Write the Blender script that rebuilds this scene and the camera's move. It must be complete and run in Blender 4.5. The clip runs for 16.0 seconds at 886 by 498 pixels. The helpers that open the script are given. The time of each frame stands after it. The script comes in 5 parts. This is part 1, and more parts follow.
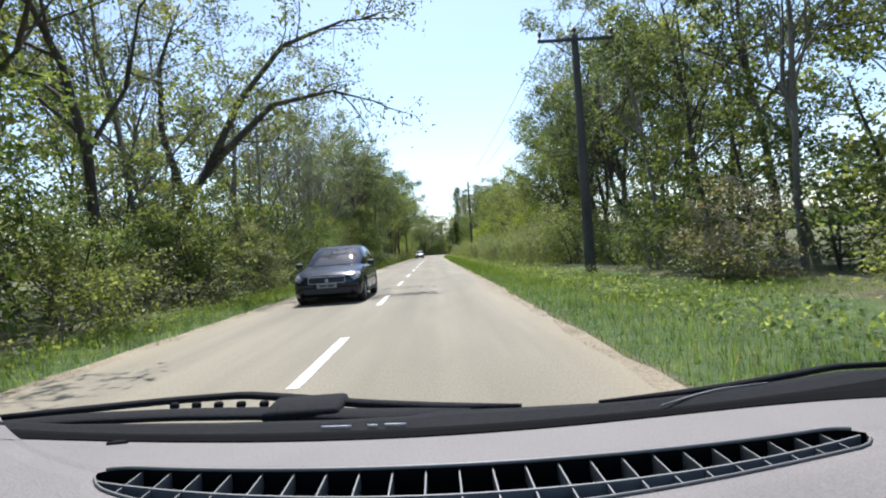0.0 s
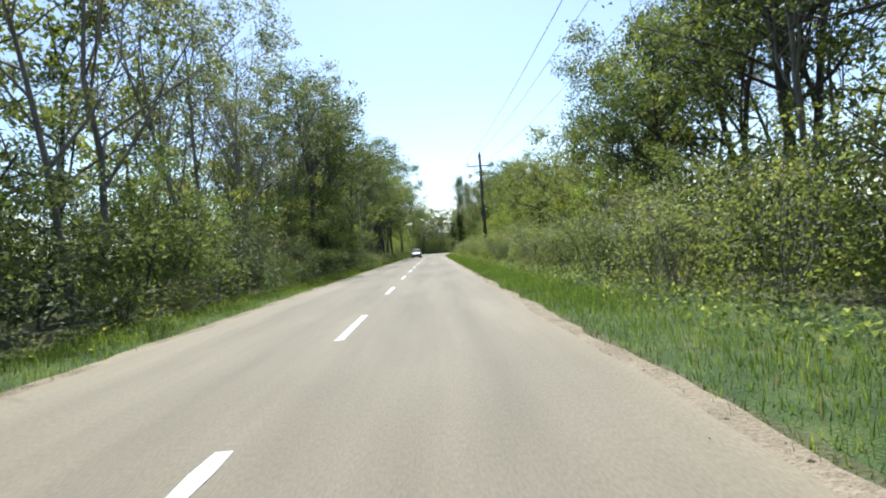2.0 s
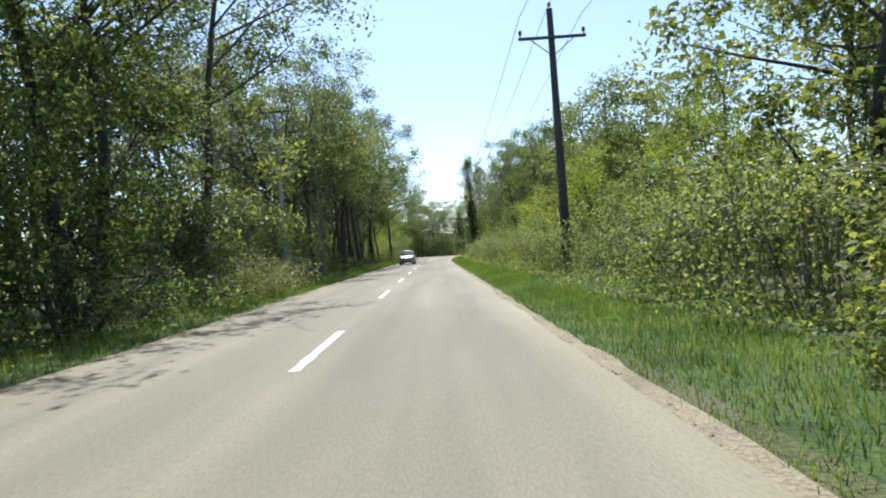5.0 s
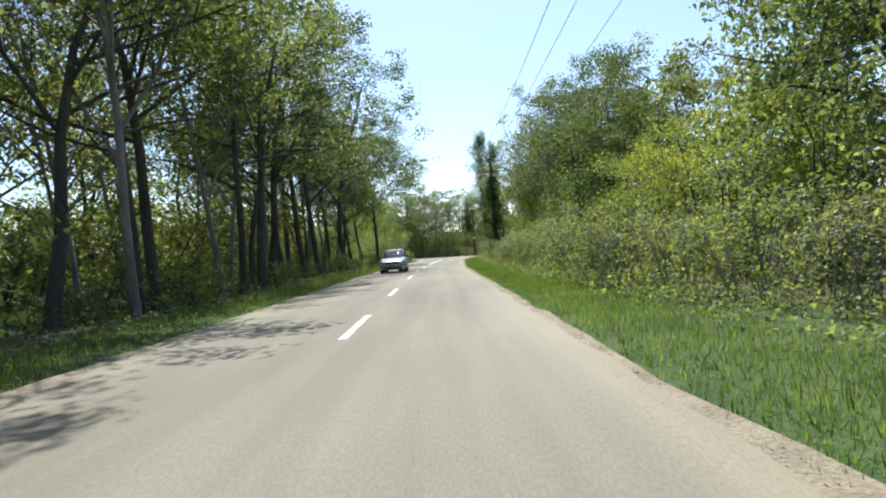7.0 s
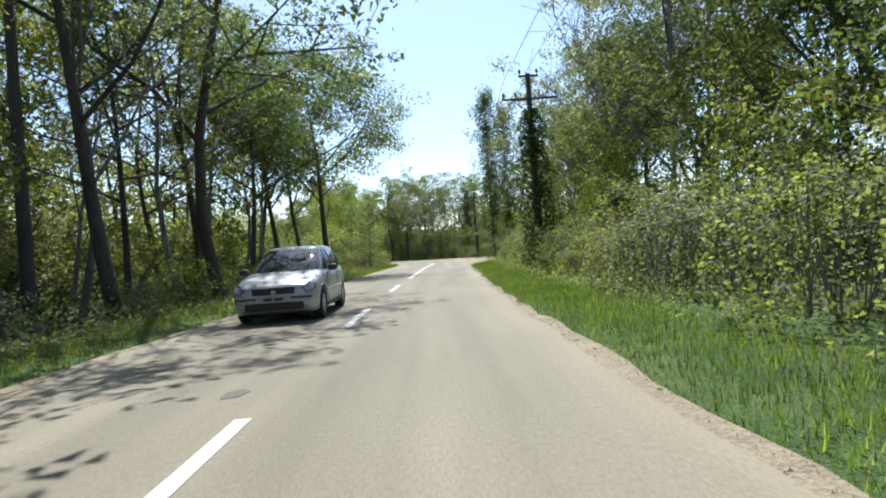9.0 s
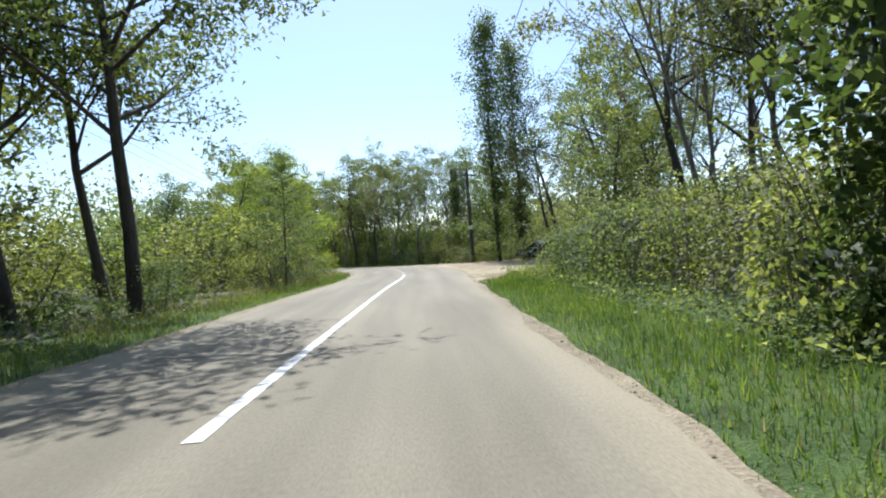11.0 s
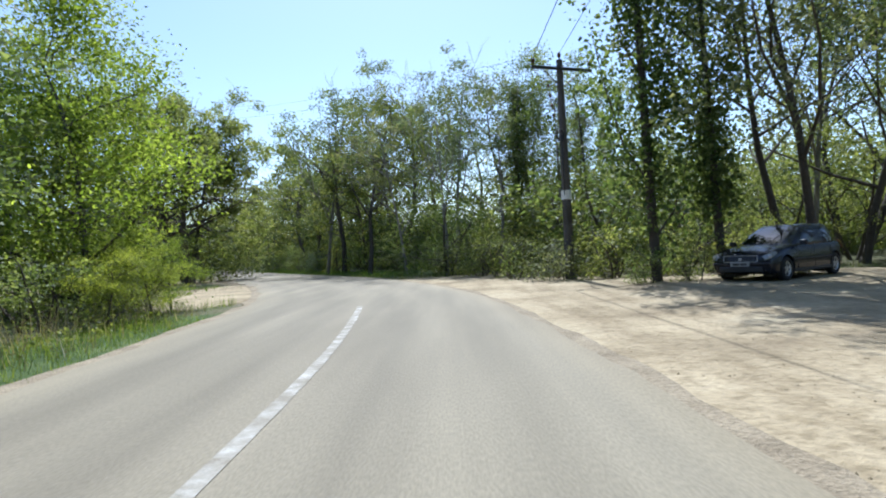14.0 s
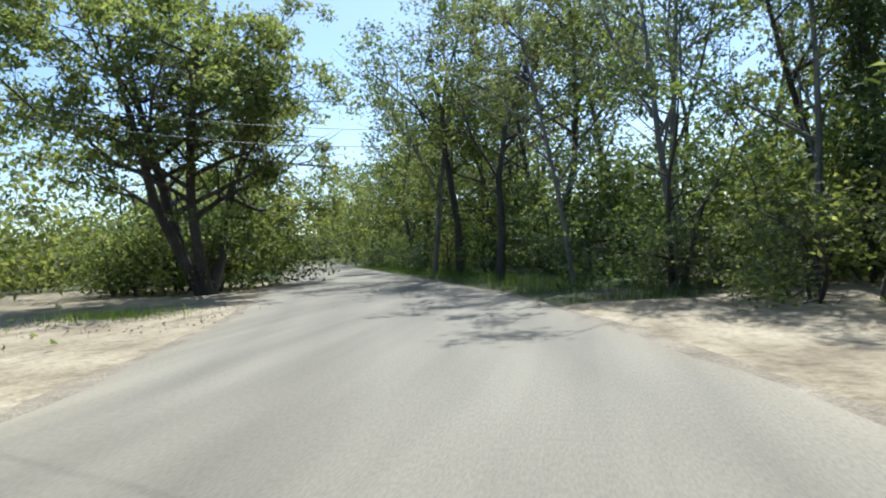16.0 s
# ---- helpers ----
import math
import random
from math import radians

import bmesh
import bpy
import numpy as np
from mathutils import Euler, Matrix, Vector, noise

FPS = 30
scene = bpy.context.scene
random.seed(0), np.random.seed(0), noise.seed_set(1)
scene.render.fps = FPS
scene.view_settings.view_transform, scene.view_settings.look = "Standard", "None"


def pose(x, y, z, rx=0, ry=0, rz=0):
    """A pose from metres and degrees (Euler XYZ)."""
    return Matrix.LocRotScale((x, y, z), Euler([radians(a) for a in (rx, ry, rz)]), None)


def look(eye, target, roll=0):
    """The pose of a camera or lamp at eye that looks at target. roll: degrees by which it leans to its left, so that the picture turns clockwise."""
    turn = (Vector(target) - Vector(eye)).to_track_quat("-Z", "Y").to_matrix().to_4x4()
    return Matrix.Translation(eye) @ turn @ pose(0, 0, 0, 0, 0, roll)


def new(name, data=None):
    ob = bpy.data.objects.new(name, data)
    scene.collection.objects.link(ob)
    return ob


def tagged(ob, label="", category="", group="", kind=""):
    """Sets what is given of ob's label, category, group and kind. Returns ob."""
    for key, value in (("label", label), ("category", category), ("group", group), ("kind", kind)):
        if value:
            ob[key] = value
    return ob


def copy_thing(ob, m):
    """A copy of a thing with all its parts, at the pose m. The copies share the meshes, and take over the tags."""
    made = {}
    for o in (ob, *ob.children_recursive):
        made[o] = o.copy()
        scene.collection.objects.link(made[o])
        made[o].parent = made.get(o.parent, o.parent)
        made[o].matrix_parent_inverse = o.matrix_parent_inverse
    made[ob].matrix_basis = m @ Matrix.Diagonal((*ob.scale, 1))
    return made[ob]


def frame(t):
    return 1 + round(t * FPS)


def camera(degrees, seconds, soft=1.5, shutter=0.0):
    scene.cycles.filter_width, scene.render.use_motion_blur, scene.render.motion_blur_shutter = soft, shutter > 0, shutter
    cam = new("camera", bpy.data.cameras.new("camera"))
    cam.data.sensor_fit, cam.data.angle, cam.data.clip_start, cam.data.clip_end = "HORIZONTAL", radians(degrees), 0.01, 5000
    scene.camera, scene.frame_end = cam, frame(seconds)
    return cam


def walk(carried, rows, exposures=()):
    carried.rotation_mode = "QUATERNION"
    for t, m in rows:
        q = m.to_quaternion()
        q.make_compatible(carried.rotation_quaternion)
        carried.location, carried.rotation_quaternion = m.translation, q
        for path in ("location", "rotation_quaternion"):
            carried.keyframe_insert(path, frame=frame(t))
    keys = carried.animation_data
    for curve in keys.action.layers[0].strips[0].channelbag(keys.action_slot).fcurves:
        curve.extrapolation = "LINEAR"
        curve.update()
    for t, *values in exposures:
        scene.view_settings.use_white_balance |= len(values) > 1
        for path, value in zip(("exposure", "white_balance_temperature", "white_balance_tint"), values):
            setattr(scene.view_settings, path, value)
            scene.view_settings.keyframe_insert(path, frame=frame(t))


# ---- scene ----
EXPOSURES = [(0.0, 0.76, 5900, 12), (2.5, 0.75, 5900, 9), (10.0, 0.75, 5900, 9), (12.5, 0.66, 5540, 11), (16.0, 0.72, 5500, 9)]
SECONDS = 16.0
EYE = 1.15  # height of the lens over the road
cam = camera(72.975, SECONDS, soft=2.0, shutter=0.0)
# seconds, x, y, heading to the left of +y, pitch up, roll (degrees)
ROWS = (
    (0.0, 0.000, 0.000, -0.816, 0.178, -3.878),
    (0.5, -0.006, 5.141, -0.702, 0.090, -4.127),
    (1.0, -0.016, 10.372, -0.731, 0.108, -4.259),
    (1.5, -0.018, 15.682, -0.853, 0.054, -4.237),
    (2.0, -0.015, 21.086, -0.832, -0.017, -4.296),
    (2.5, -0.013, 26.600, -0.839, -0.016, -4.192),
    (3.0, -0.010, 32.219, -0.878, -0.144, -4.152),
    (3.5, 0.011, 37.924, -1.182, 0.021, -4.200),
    (4.0, 0.050, 43.706, -1.167, 0.106, -4.265),
    (4.5, 0.073, 49.569, -0.906, 0.221, -4.207),
    (5.0, 0.071, 55.529, -0.684, 0.164, -4.193),
    (5.5, 0.046, 61.602, -0.492, 0.154, -4.190),
    (6.0, 0.003, 67.796, -0.361, 0.154, -4.193),
    (6.5, -0.050, 74.109, -0.329, 0.165, -4.207),
    (7.0, -0.099, 80.529, -0.443, 0.164, -4.185),
    (7.5, -0.128, 87.024, -0.687, 0.266, -4.203),
    (8.0, -0.131, 93.537, -0.887, 0.336, -4.261),
    (8.5, -0.121, 99.976, -0.938, 0.455, -4.182),
    (9.0, -0.085, 106.212, -1.397, 0.110, -4.083),
    (9.5, 0.001, 112.177, -1.891, 0.260, -4.163),
    (10.0, 0.128, 117.906, -2.296, 0.239, -4.189),
    (10.5, 0.300, 123.455, -2.889, 0.228, -4.186),
    (11.0, 0.517, 128.852, -3.320, 0.153, -4.170),
    (11.5, 0.757, 134.098, -3.503, 0.104, -4.135),
    (12.0, 0.995, 139.188, -3.464, -0.012, -4.022),
    (12.5, 1.221, 144.117, -3.412, -0.045, -3.788),
    (13.0, 1.431, 148.900, -3.123, 0.122, -3.629),
    (13.5, 1.564, 153.576, -1.638, 0.190, -3.335),
    (14.0, 1.559, 158.179, 0.217, 0.303, -2.982),
    (14.5, 1.393, 162.698, 2.488, 0.225, -3.132),
    (15.0, 1.018, 167.050, 5.851, 0.251, -3.030),
    (15.5, 0.413, 171.130, 9.454, 0.128, -3.172),
    (16.0, -0.385, 174.879, 12.968, 0.037, -3.306),
)


def stand(x, y, heading, pitch, roll):
    a, b = radians(heading), radians(pitch)
    eye = Vector((x, y, EYE))
    return look(eye, eye + Vector((-math.sin(a) * math.cos(b), math.cos(a) * math.cos(b), math.sin(b))), roll)


walk(cam, [(t, stand(*row)) for t, *row in ROWS], exposures=EXPOSURES)

# ---- sky and sun ----
SUN_AZIMUTH, SUN_HEIGHT = radians(-1), radians(56)  # azimuth from +y towards +x
sky_world = bpy.data.worlds.new("sky")
scene.world = sky_world
sky_world.use_nodes = True
wn = sky_world.node_tree.nodes
sky = wn.new("ShaderNodeTexSky")
sky.sky_type, sky.sun_disc = "NISHITA", False
sky.sun_elevation, sky.sun_rotation = SUN_HEIGHT, SUN_AZIMUTH
sky.air_density, sky.dust_density, sky.ozone_density = 1.0, 0.8, 1.0
wn["Background"].inputs["Strength"].default_value = 0.118
sky_world.node_tree.links.new(sky.outputs[0], wn["Background"].inputs[0])
sun = new("sun", bpy.data.lights.new("sun", "SUN"))
sun.data.energy, sun.data.angle, sun.data.color = 5.0, radians(0.55), (1.0, 0.962, 0.90)
TO_SUN = Vector((math.sin(SUN_AZIMUTH) * math.cos(SUN_HEIGHT), math.cos(SUN_AZIMUTH) * math.cos(SUN_HEIGHT), math.sin(SUN_HEIGHT)))
sun.matrix_world = look(TO_SUN * 300, (0, 0, 0))


# ---- materials ----
def material(name):
    m = bpy.data.materials.new(name)
    m.use_nodes = True
    nt = m.node_tree
    return m, nt, nt.nodes["Principled BSDF"], nt.nodes["Material Output"]


def ramp(nt, fac, stops):
    r = nt.nodes.new("ShaderNodeValToRGB")
    while len(r.color_ramp.elements) < len(stops):
        r.color_ramp.elements.new(0.5)
    for e, (at, c) in zip(r.color_ramp.elements, stops):
        e.position, e.color = at, (*c, 1)
    nt.links.new(fac, r.inputs[0])
    return r.outputs[0]


def noise_at(nt, scale, detail=5.0, stretch=(1, 1, 1), coords="Object", rough=0.55):
    tc, mp, n = nt.nodes.new("ShaderNodeTexCoord"), nt.nodes.new("ShaderNodeMapping"), nt.nodes.new("ShaderNodeTexNoise")
    mp.inputs["Scale"].default_value = stretch
    n.inputs["Scale"].default_value, n.inputs["Detail"].default_value, n.inputs["Roughness"].default_value = scale, detail, rough
    nt.links.new(tc.outputs[coords], mp.inputs[0])
    nt.links.new(mp.outputs[0], n.inputs[0])
    return n.outputs[0]


def mixed(nt, a, b, fac=0.5, how="MIX"):
    m = nt.nodes.new("ShaderNodeMix")
    m.data_type, m.blend_type = "RGBA", how
    for k, v in (("Factor", fac), ("A", a), ("B", b)):
        s = next(i for i in m.inputs if i.name == k and i.enabled)
        if isinstance(v, (int, float)):
            s.default_value = v
        elif isinstance(v, tuple):
            s.default_value = (*v, 1)
        else:
            nt.links.new(v, s)
    return next(o for o in m.outputs if o.enabled)


def bump(nt, bsdf, height, strength, distance):
    b = nt.nodes.new("ShaderNodeBump")
    b.inputs["Strength"].default_value, b.inputs["Distance"].default_value = strength, distance
    nt.links.new(height, b.inputs["Height"])
    nt.links.new(b.outputs[0], bsdf.inputs["Normal"])


def rough_surface(name, stops, large, small, rough=0.9, relief=0.4, distance=0.01, stretch=(1, 1, 1), speck=0.35, metal=0.0):
    """A weathered surface: broad stains and fine grain."""
    m, nt, p, _ = material(name)
    broad = ramp(nt, noise_at(nt, large, 6, stretch), stops)
    fine = noise_at(nt, small, 4, stretch)
    grain = ramp(nt, fine, [(0.25, (0.35,) * 3), (0.55, (1.0,) * 3), (0.8, (1.5,) * 3)])
    nt.links.new(mixed(nt, broad, grain, speck, "MULTIPLY"), p.inputs["Base Color"])
    p.inputs["Roughness"].default_value, p.inputs["Metallic"].default_value = rough, metal
    p.inputs["Specular IOR Level"].default_value = 0.3
    bump(nt, p, fine, relief, distance)
    return m


def leaf_material(name, dark, mid, light, translucent=0.45, patchy=1.1):
    """Leaves: each its own tone, with lighter and duller sprays through the plant."""
    m, nt, p, out = material(name)
    g, o = nt.nodes.new("ShaderNodeNewGeometry"), nt.nodes.new("ShaderNodeObjectInfo")
    c = ramp(nt, g.outputs["Random Per Island"], [(0.0, dark), (0.45, mid), (0.85, light), (1.0, tuple(min(1.0, 1.35 * q) for q in light))])
    tint = ramp(nt, o.outputs["Random"], [(0.0, (0.78, 0.88, 0.80)), (0.5, (1.0, 1.0, 1.0)), (1.0, (1.22, 1.10, 0.88))])
    spray = ramp(nt, noise_at(nt, patchy, 3), [(0.32, (0.66, 0.72, 0.74)), (0.5, (0.98, 0.98, 0.95)), (0.68, (1.26, 1.22, 1.06))])
    c = mixed(nt, mixed(nt, c, tint, 1.0, "MULTIPLY"), spray, 1.0, "MULTIPLY")
    nt.links.new(c, p.inputs["Base Color"])
    p.inputs["Roughness"].default_value = 0.58
    p.inputs["Specular IOR Level"].default_value = 0.28
    t, mx = nt.nodes.new("ShaderNodeBsdfTranslucent"), nt.nodes.new("ShaderNodeMixShader")
    nt.links.new(mixed(nt, c, (1.5, 1.46, 0.70), 1.0, "MULTIPLY"), t.inputs[0])
    mx.inputs[0].default_value = translucent
    nt.links.new(p.outputs[0], mx.inputs[1])
    nt.links.new(t.outputs[0], mx.inputs[2])
    nt.links.new(mx.outputs[0], out.inputs[0])
    return m


def plain(name, colour, rough=0.5, metal=0.0, grain=0.0, scale=40.0, gloss=0.5):
    m, nt, p, _ = material(name)
    p.inputs["Specular IOR Level"].default_value = gloss
    p.inputs["Base Color"].default_value = (*colour, 1)
    p.inputs["Roughness"].default_value, p.inputs["Metallic"].default_value = rough, metal
    if grain:
        n = noise_at(nt, scale, 4)
        lo, hi = tuple(c * (1 - grain) for c in colour), tuple(min(1, c * (1 + grain)) for c in colour)
        nt.links.new(ramp(nt, n, [(0.3, lo), (0.7, hi)]), p.inputs["Base Color"])
        bump(nt, p, n, 0.15, 0.003)
    return m


ASPHALT = rough_surface("asphalt", [(0.3, (0.179, 0.155, 0.106)), (0.5, (0.220, 0.192, 0.133)), (0.72, (0.257, 0.225, 0.156))], 0.35, 60, 0.85, 0.5, 0.006, (1.0, 0.25, 1.0))


def wear_tracks(m):
    """Wheel tracks polished a little darker along both lanes, and dusty pale edges."""
    nt = m.node_tree
    p = nt.nodes["Principled BSDF"]
    at = nt.nodes.new("ShaderNodeAttribute")
    at.attribute_name = "across"
    shift = nt.nodes.new("ShaderNodeMapRange")
    shift.inputs["From Min"].default_value, shift.inputs["From Max"].default_value = -3.0, 3.0
    nt.links.new(at.outputs["Fac"], shift.inputs["Value"])
    one = 0.86
    tracks = ramp(nt, shift.outputs[0], [(0.0, (1.12, 1.1, 1.05)), (0.11, (1.0,) * 3), (0.17, (one,) * 3), (0.25, (0.97,) * 3), (0.36, (one,) * 3), (0.5, (1.0,) * 3), (0.62, (one,) * 3), (0.73, (0.97,) * 3), (0.83, (one,) * 3), (0.92, (1.0,) * 3), (1.0, (1.15, 1.12, 1.06))])
    streak = ramp(nt, noise_at(nt, 0.8, 5, (2.2, 0.12, 1.0)), [(0.3, (0.86,) * 3), (0.7, (1.1,) * 3)])
    old = p.inputs["Base Color"].links[0].from_socket
    nt.links.new(mixed(nt, mixed(nt, old, tracks, 1.0, "MULTIPLY"), streak, 1.0, "MULTIPLY"), p.inputs["Base Color"])


wear_tracks(ASPHALT)
PATCH = rough_surface("asphalt_patch", [(0.3, (0.100, 0.090, 0.070)), (0.7, (0.140, 0.125, 0.098))], 1.5, 60, 0.85, 0.5, 0.006)
PAINT = rough_surface("road_paint", [(0.32, (0.306, 0.297, 0.272)), (0.45, (0.561, 0.552, 0.518)), (0.75, (0.663, 0.654, 0.620))], 3.0, 90, 0.7, 0.3, 0.003)
WORN = rough_surface("worn_road_paint", [(0.38, (0.215, 0.19, 0.14)), (0.55, (0.31, 0.29, 0.24)), (0.72, (0.47, 0.45, 0.40))], 4.0, 90, 0.8, 0.3, 0.003)
GRAVEL = rough_surface("gravel", [(0.3, (0.190, 0.152, 0.098)), (0.6, (0.290, 0.240, 0.160)), (0.8, (0.380, 0.322, 0.225))], 1.2, 28, 0.95, 0.9, 0.03, speck=0.6)
DIRT = rough_surface("sandy_dirt", [(0.28, (0.200, 0.155, 0.092)), (0.42, (0.292, 0.235, 0.142)), (0.55, (0.362, 0.296, 0.184)), (0.75, (0.428, 0.360, 0.236))], 0.55, 14, 0.95, 0.8, 0.04, speck=0.4)


def rutted(m):
    """Long darker wheel ruts and trodden spots in the sand."""
    nt = m.node_tree
    p = nt.nodes["Principled BSDF"]
    ruts = ramp(nt, noise_at(nt, 0.9, 3, (1.6, 0.22, 1.0)), [(0.38, (0.78, 0.76, 0.73)), (0.50, (1.0,) * 3), (0.7, (1.06,) * 3)])
    spots_ = ramp(nt, noise_at(nt, 5.0, 6), [(0.36, (0.70, 0.68, 0.64)), (0.50, (1.0,) * 3)])
    old = p.inputs["Base Color"].links[0].from_socket
    nt.links.new(mixed(nt, mixed(nt, old, ruts, 1.0, "MULTIPLY"), spots_, 0.8, "MULTIPLY"), p.inputs["Base Color"])


rutted(DIRT)
SOIL = rough_surface("grassy_soil", [(0.3, (0.07, 0.075, 0.03)), (0.5, (0.10, 0.105, 0.042)), (0.7, (0.16, 0.135, 0.085))], 0.6, 22, 0.95, 0.9, 0.06, speck=0.6)
TURF = rough_surface("short_turf", [(0.30, (0.040, 0.064, 0.018)), (0.48, (0.066, 0.108, 0.026)), (0.64, (0.100, 0.135, 0.040)), (0.78, (0.150, 0.140, 0.075))], 1.3, 34, 0.95, 0.9, 0.05, speck=0.6)
BARK = rough_surface("bark", [(0.3, (0.060, 0.050, 0.040)), (0.6, (0.105, 0.090, 0.072)), (0.8, (0.16, 0.14, 0.115))], 2.0, 16, 0.95, 0.9, 0.05, (1, 1, 0.25))
PALE_BARK = rough_surface("pale_bark", [(0.3, (0.13, 0.12, 0.10)), (0.6, (0.24, 0.22, 0.19)), (0.8, (0.34, 0.32, 0.28))], 2.5, 14, 0.9, 0.7, 0.03, (1, 1, 0.4))
CONCRETE = rough_surface("weathered_concrete", [(0.3, (0.064, 0.060, 0.054)), (0.6, (0.111, 0.102, 0.093)), (0.8, (0.170, 0.160, 0.145))], 1.6, 30, 0.9, 0.5, 0.01, (1, 1, 0.4))
PALE_CONCRETE = rough_surface("pale_concrete", [(0.3, (0.34, 0.33, 0.30)), (0.6, (0.44, 0.43, 0.40)), (0.8, (0.52, 0.51, 0.48))], 1.6, 30, 0.9, 0.5, 0.01, (1, 1, 0.4))
STEEL = plain("dull_steel", (0.10, 0.10, 0.105), 0.55, 0.8, 0.3, 12)
CERAMIC = plain("brown_ceramic", (0.10, 0.055, 0.035), 0.25)
WIRE = plain("wire", (0.035, 0.035, 0.038), 0.5, 0.6)
PLATE = plain("white_plate", (0.72, 0.72, 0.70), 0.5, 0.0, 0.1)
PLATE_DULL = plain("dusty_plate", (0.34, 0.34, 0.33), 0.6, 0.0, 0.2)
LEAF_DARK = leaf_material("leaf_dark", (0.045, 0.066, 0.030), (0.082, 0.112, 0.046), (0.140, 0.170, 0.078), 0.5)
LEAF_MID = leaf_material("leaf_mid", (0.062, 0.090, 0.036), (0.110, 0.146, 0.056), (0.180, 0.208, 0.098), 0.52)
LEAF_LIGHT = leaf_material("leaf_light", (0.090, 0.124, 0.042), (0.152, 0.190, 0.070), (0.240, 0.265, 0.130), 0.55)
LEAF_YELLOW = leaf_material("leaf_yellowish", (0.112, 0.156, 0.026), (0.190, 0.242, 0.042), (0.285, 0.325, 0.080), 0.62)
LEAF_GREY = leaf_material("leaf_greyish", (0.080, 0.100, 0.062), (0.130, 0.156, 0.098), (0.215, 0.240, 0.170), 0.45)
GRASS = leaf_material("grass_blades", (0.048, 0.094, 0.016), (0.090, 0.158, 0.030), (0.170, 0.225, 0.065), 0.45, 0.7)
DRY = leaf_material("dry_grass", (0.17, 0.145, 0.085), (0.25, 0.215, 0.135), (0.34, 0.30, 0.20), 0.25, 0.7)


# ---- mesh helpers ----
def mesh_from(name, verts, faces, mats, smooth=False, face_mats=None):
    me = bpy.data.meshes.new(name)
    me.from_pydata([tuple(v) for v in verts], [], [tuple(f) for f in faces])
    for m in mats:
        me.materials.append(m)
    if smooth:
        me.polygons.foreach_set("use_smooth", [True] * len(me.polygons))
    if face_mats is not None:
        me.polygons.foreach_set("material_index", list(face_mats))
    me.update()
    return me


def part(name, bm, mat, parent=None, label="", smooth=False):
    """Links a bmesh, or a ready mesh, as one mesh object under a thing."""
    if isinstance(bm, bmesh.types.BMesh):
        me = bpy.data.meshes.new(name)
        bm.to_mesh(me)
        bm.free()
        me.materials.append(mat)
        if smooth:
            me.polygons.foreach_set("use_smooth", [True] * len(me.polygons))
    else:
        me = bm
    ob = new(name, me)
    if parent is not None:
        ob.parent = parent
    if label:
        tagged(ob, label)
    return ob


def tube(verts, faces, pts, radii, sides=6, cap=True):
    """Adds a tapered tube along a line of points."""
    base = len(verts)
    pts = [Vector(p) for p in pts]
    for i, (p, r) in enumerate(zip(pts, radii)):
        d = (pts[min(i + 1, len(pts) - 1)] - pts[max(i - 1, 0)]).normalized()
        side = d.cross(Vector((0.31, 0.95, 0.05)) if abs(d.z) > 0.9 else Vector((0, 0, 1))).normalized()
        other = d.cross(side)
        for k in range(sides):
            a = 2 * math.pi * k / sides
            verts.append(p + (side * math.cos(a) + other * math.sin(a)) * r)
    for i in range(len(pts) - 1):
        for k in range(sides):
            a, b = base + i * sides + k, base + i * sides + (k + 1) % sides
            faces.append((a, b, b + sides, a + sides))
    if cap:
        faces.append(tuple(base + k for k in reversed(range(sides))))
        faces.append(tuple(base + (len(pts) - 1) * sides + k for k in range(sides)))


def box_bm(size, at=(0, 0, 0), bevel=0.0, segments=2):
    bm = bmesh.new()
    bmesh.ops.create_cube(bm, size=1, matrix=Matrix.Translation(at) @ Matrix.Diagonal((*size, 1)))
    if bevel:
        bmesh.ops.bevel(bm, geom=bm.edges[:], offset=bevel, segments=segments, affect="EDGES", profile=0.5)
    return bm


def smooth_noise(x, y, s=1.0, seed=0.0):
    return noise.noise((x * s + seed, y * s - seed, seed * 1.7))


# ---- the line of the road ----
AXIS = [(-1.3, -60), (-1.35, 0), (-1.4, 25), (-1.5, 60), (-1.55, 108), (-1.4, 122), (-1.0, 133), (-0.38, 148.5), (0.13, 157), (0.18, 162),
        (-0.02, 167), (-0.62, 173.3), (-1.25, 176.6), (-2.4, 180.6), (-4.7, 187.2), (-8.0, 194.2), (-12.4, 203), (-23, 224.2), (-40, 258), (-75, 326), (-130, 432)]


def spline(points, step=0.5):
    """Points about one step apart along a smooth line through the given ones, with the distance run."""
    out, p = [], [Vector((*q, 0)) for q in points]
    p = [2 * p[0] - p[1], *p, 2 * p[-1] - p[-2]]
    for i in range(1, len(p) - 2):
        n = max(2, int((p[i + 1] - p[i]).length / step))
        for k in range(n):
            u = k / n
            out.append(0.5 * (2 * p[i] + (p[i + 1] - p[i - 1]) * u + (2 * p[i - 1] - 5 * p[i] + 4 * p[i + 1] - p[i + 2]) * u * u
                              + (3 * p[i] - p[i - 1] - 3 * p[i + 1] + p[i + 2]) * u ** 3))
    return out


LINE = spline(AXIS)
NORMAL = []
for i, q in enumerate(LINE):
    d = (LINE[min(i + 1, len(LINE) - 1)] - LINE[max(i - 1, 0)]).normalized()
    NORMAL.append(Vector((d.y, -d.x, 0)))  # to the right
LX, LY = np.array([q.x for q in LINE]), np.array([q.y for q in LINE])
NX, NY = np.array([n.x for n in NORMAL]), np.array([n.y for n in NORMAL])


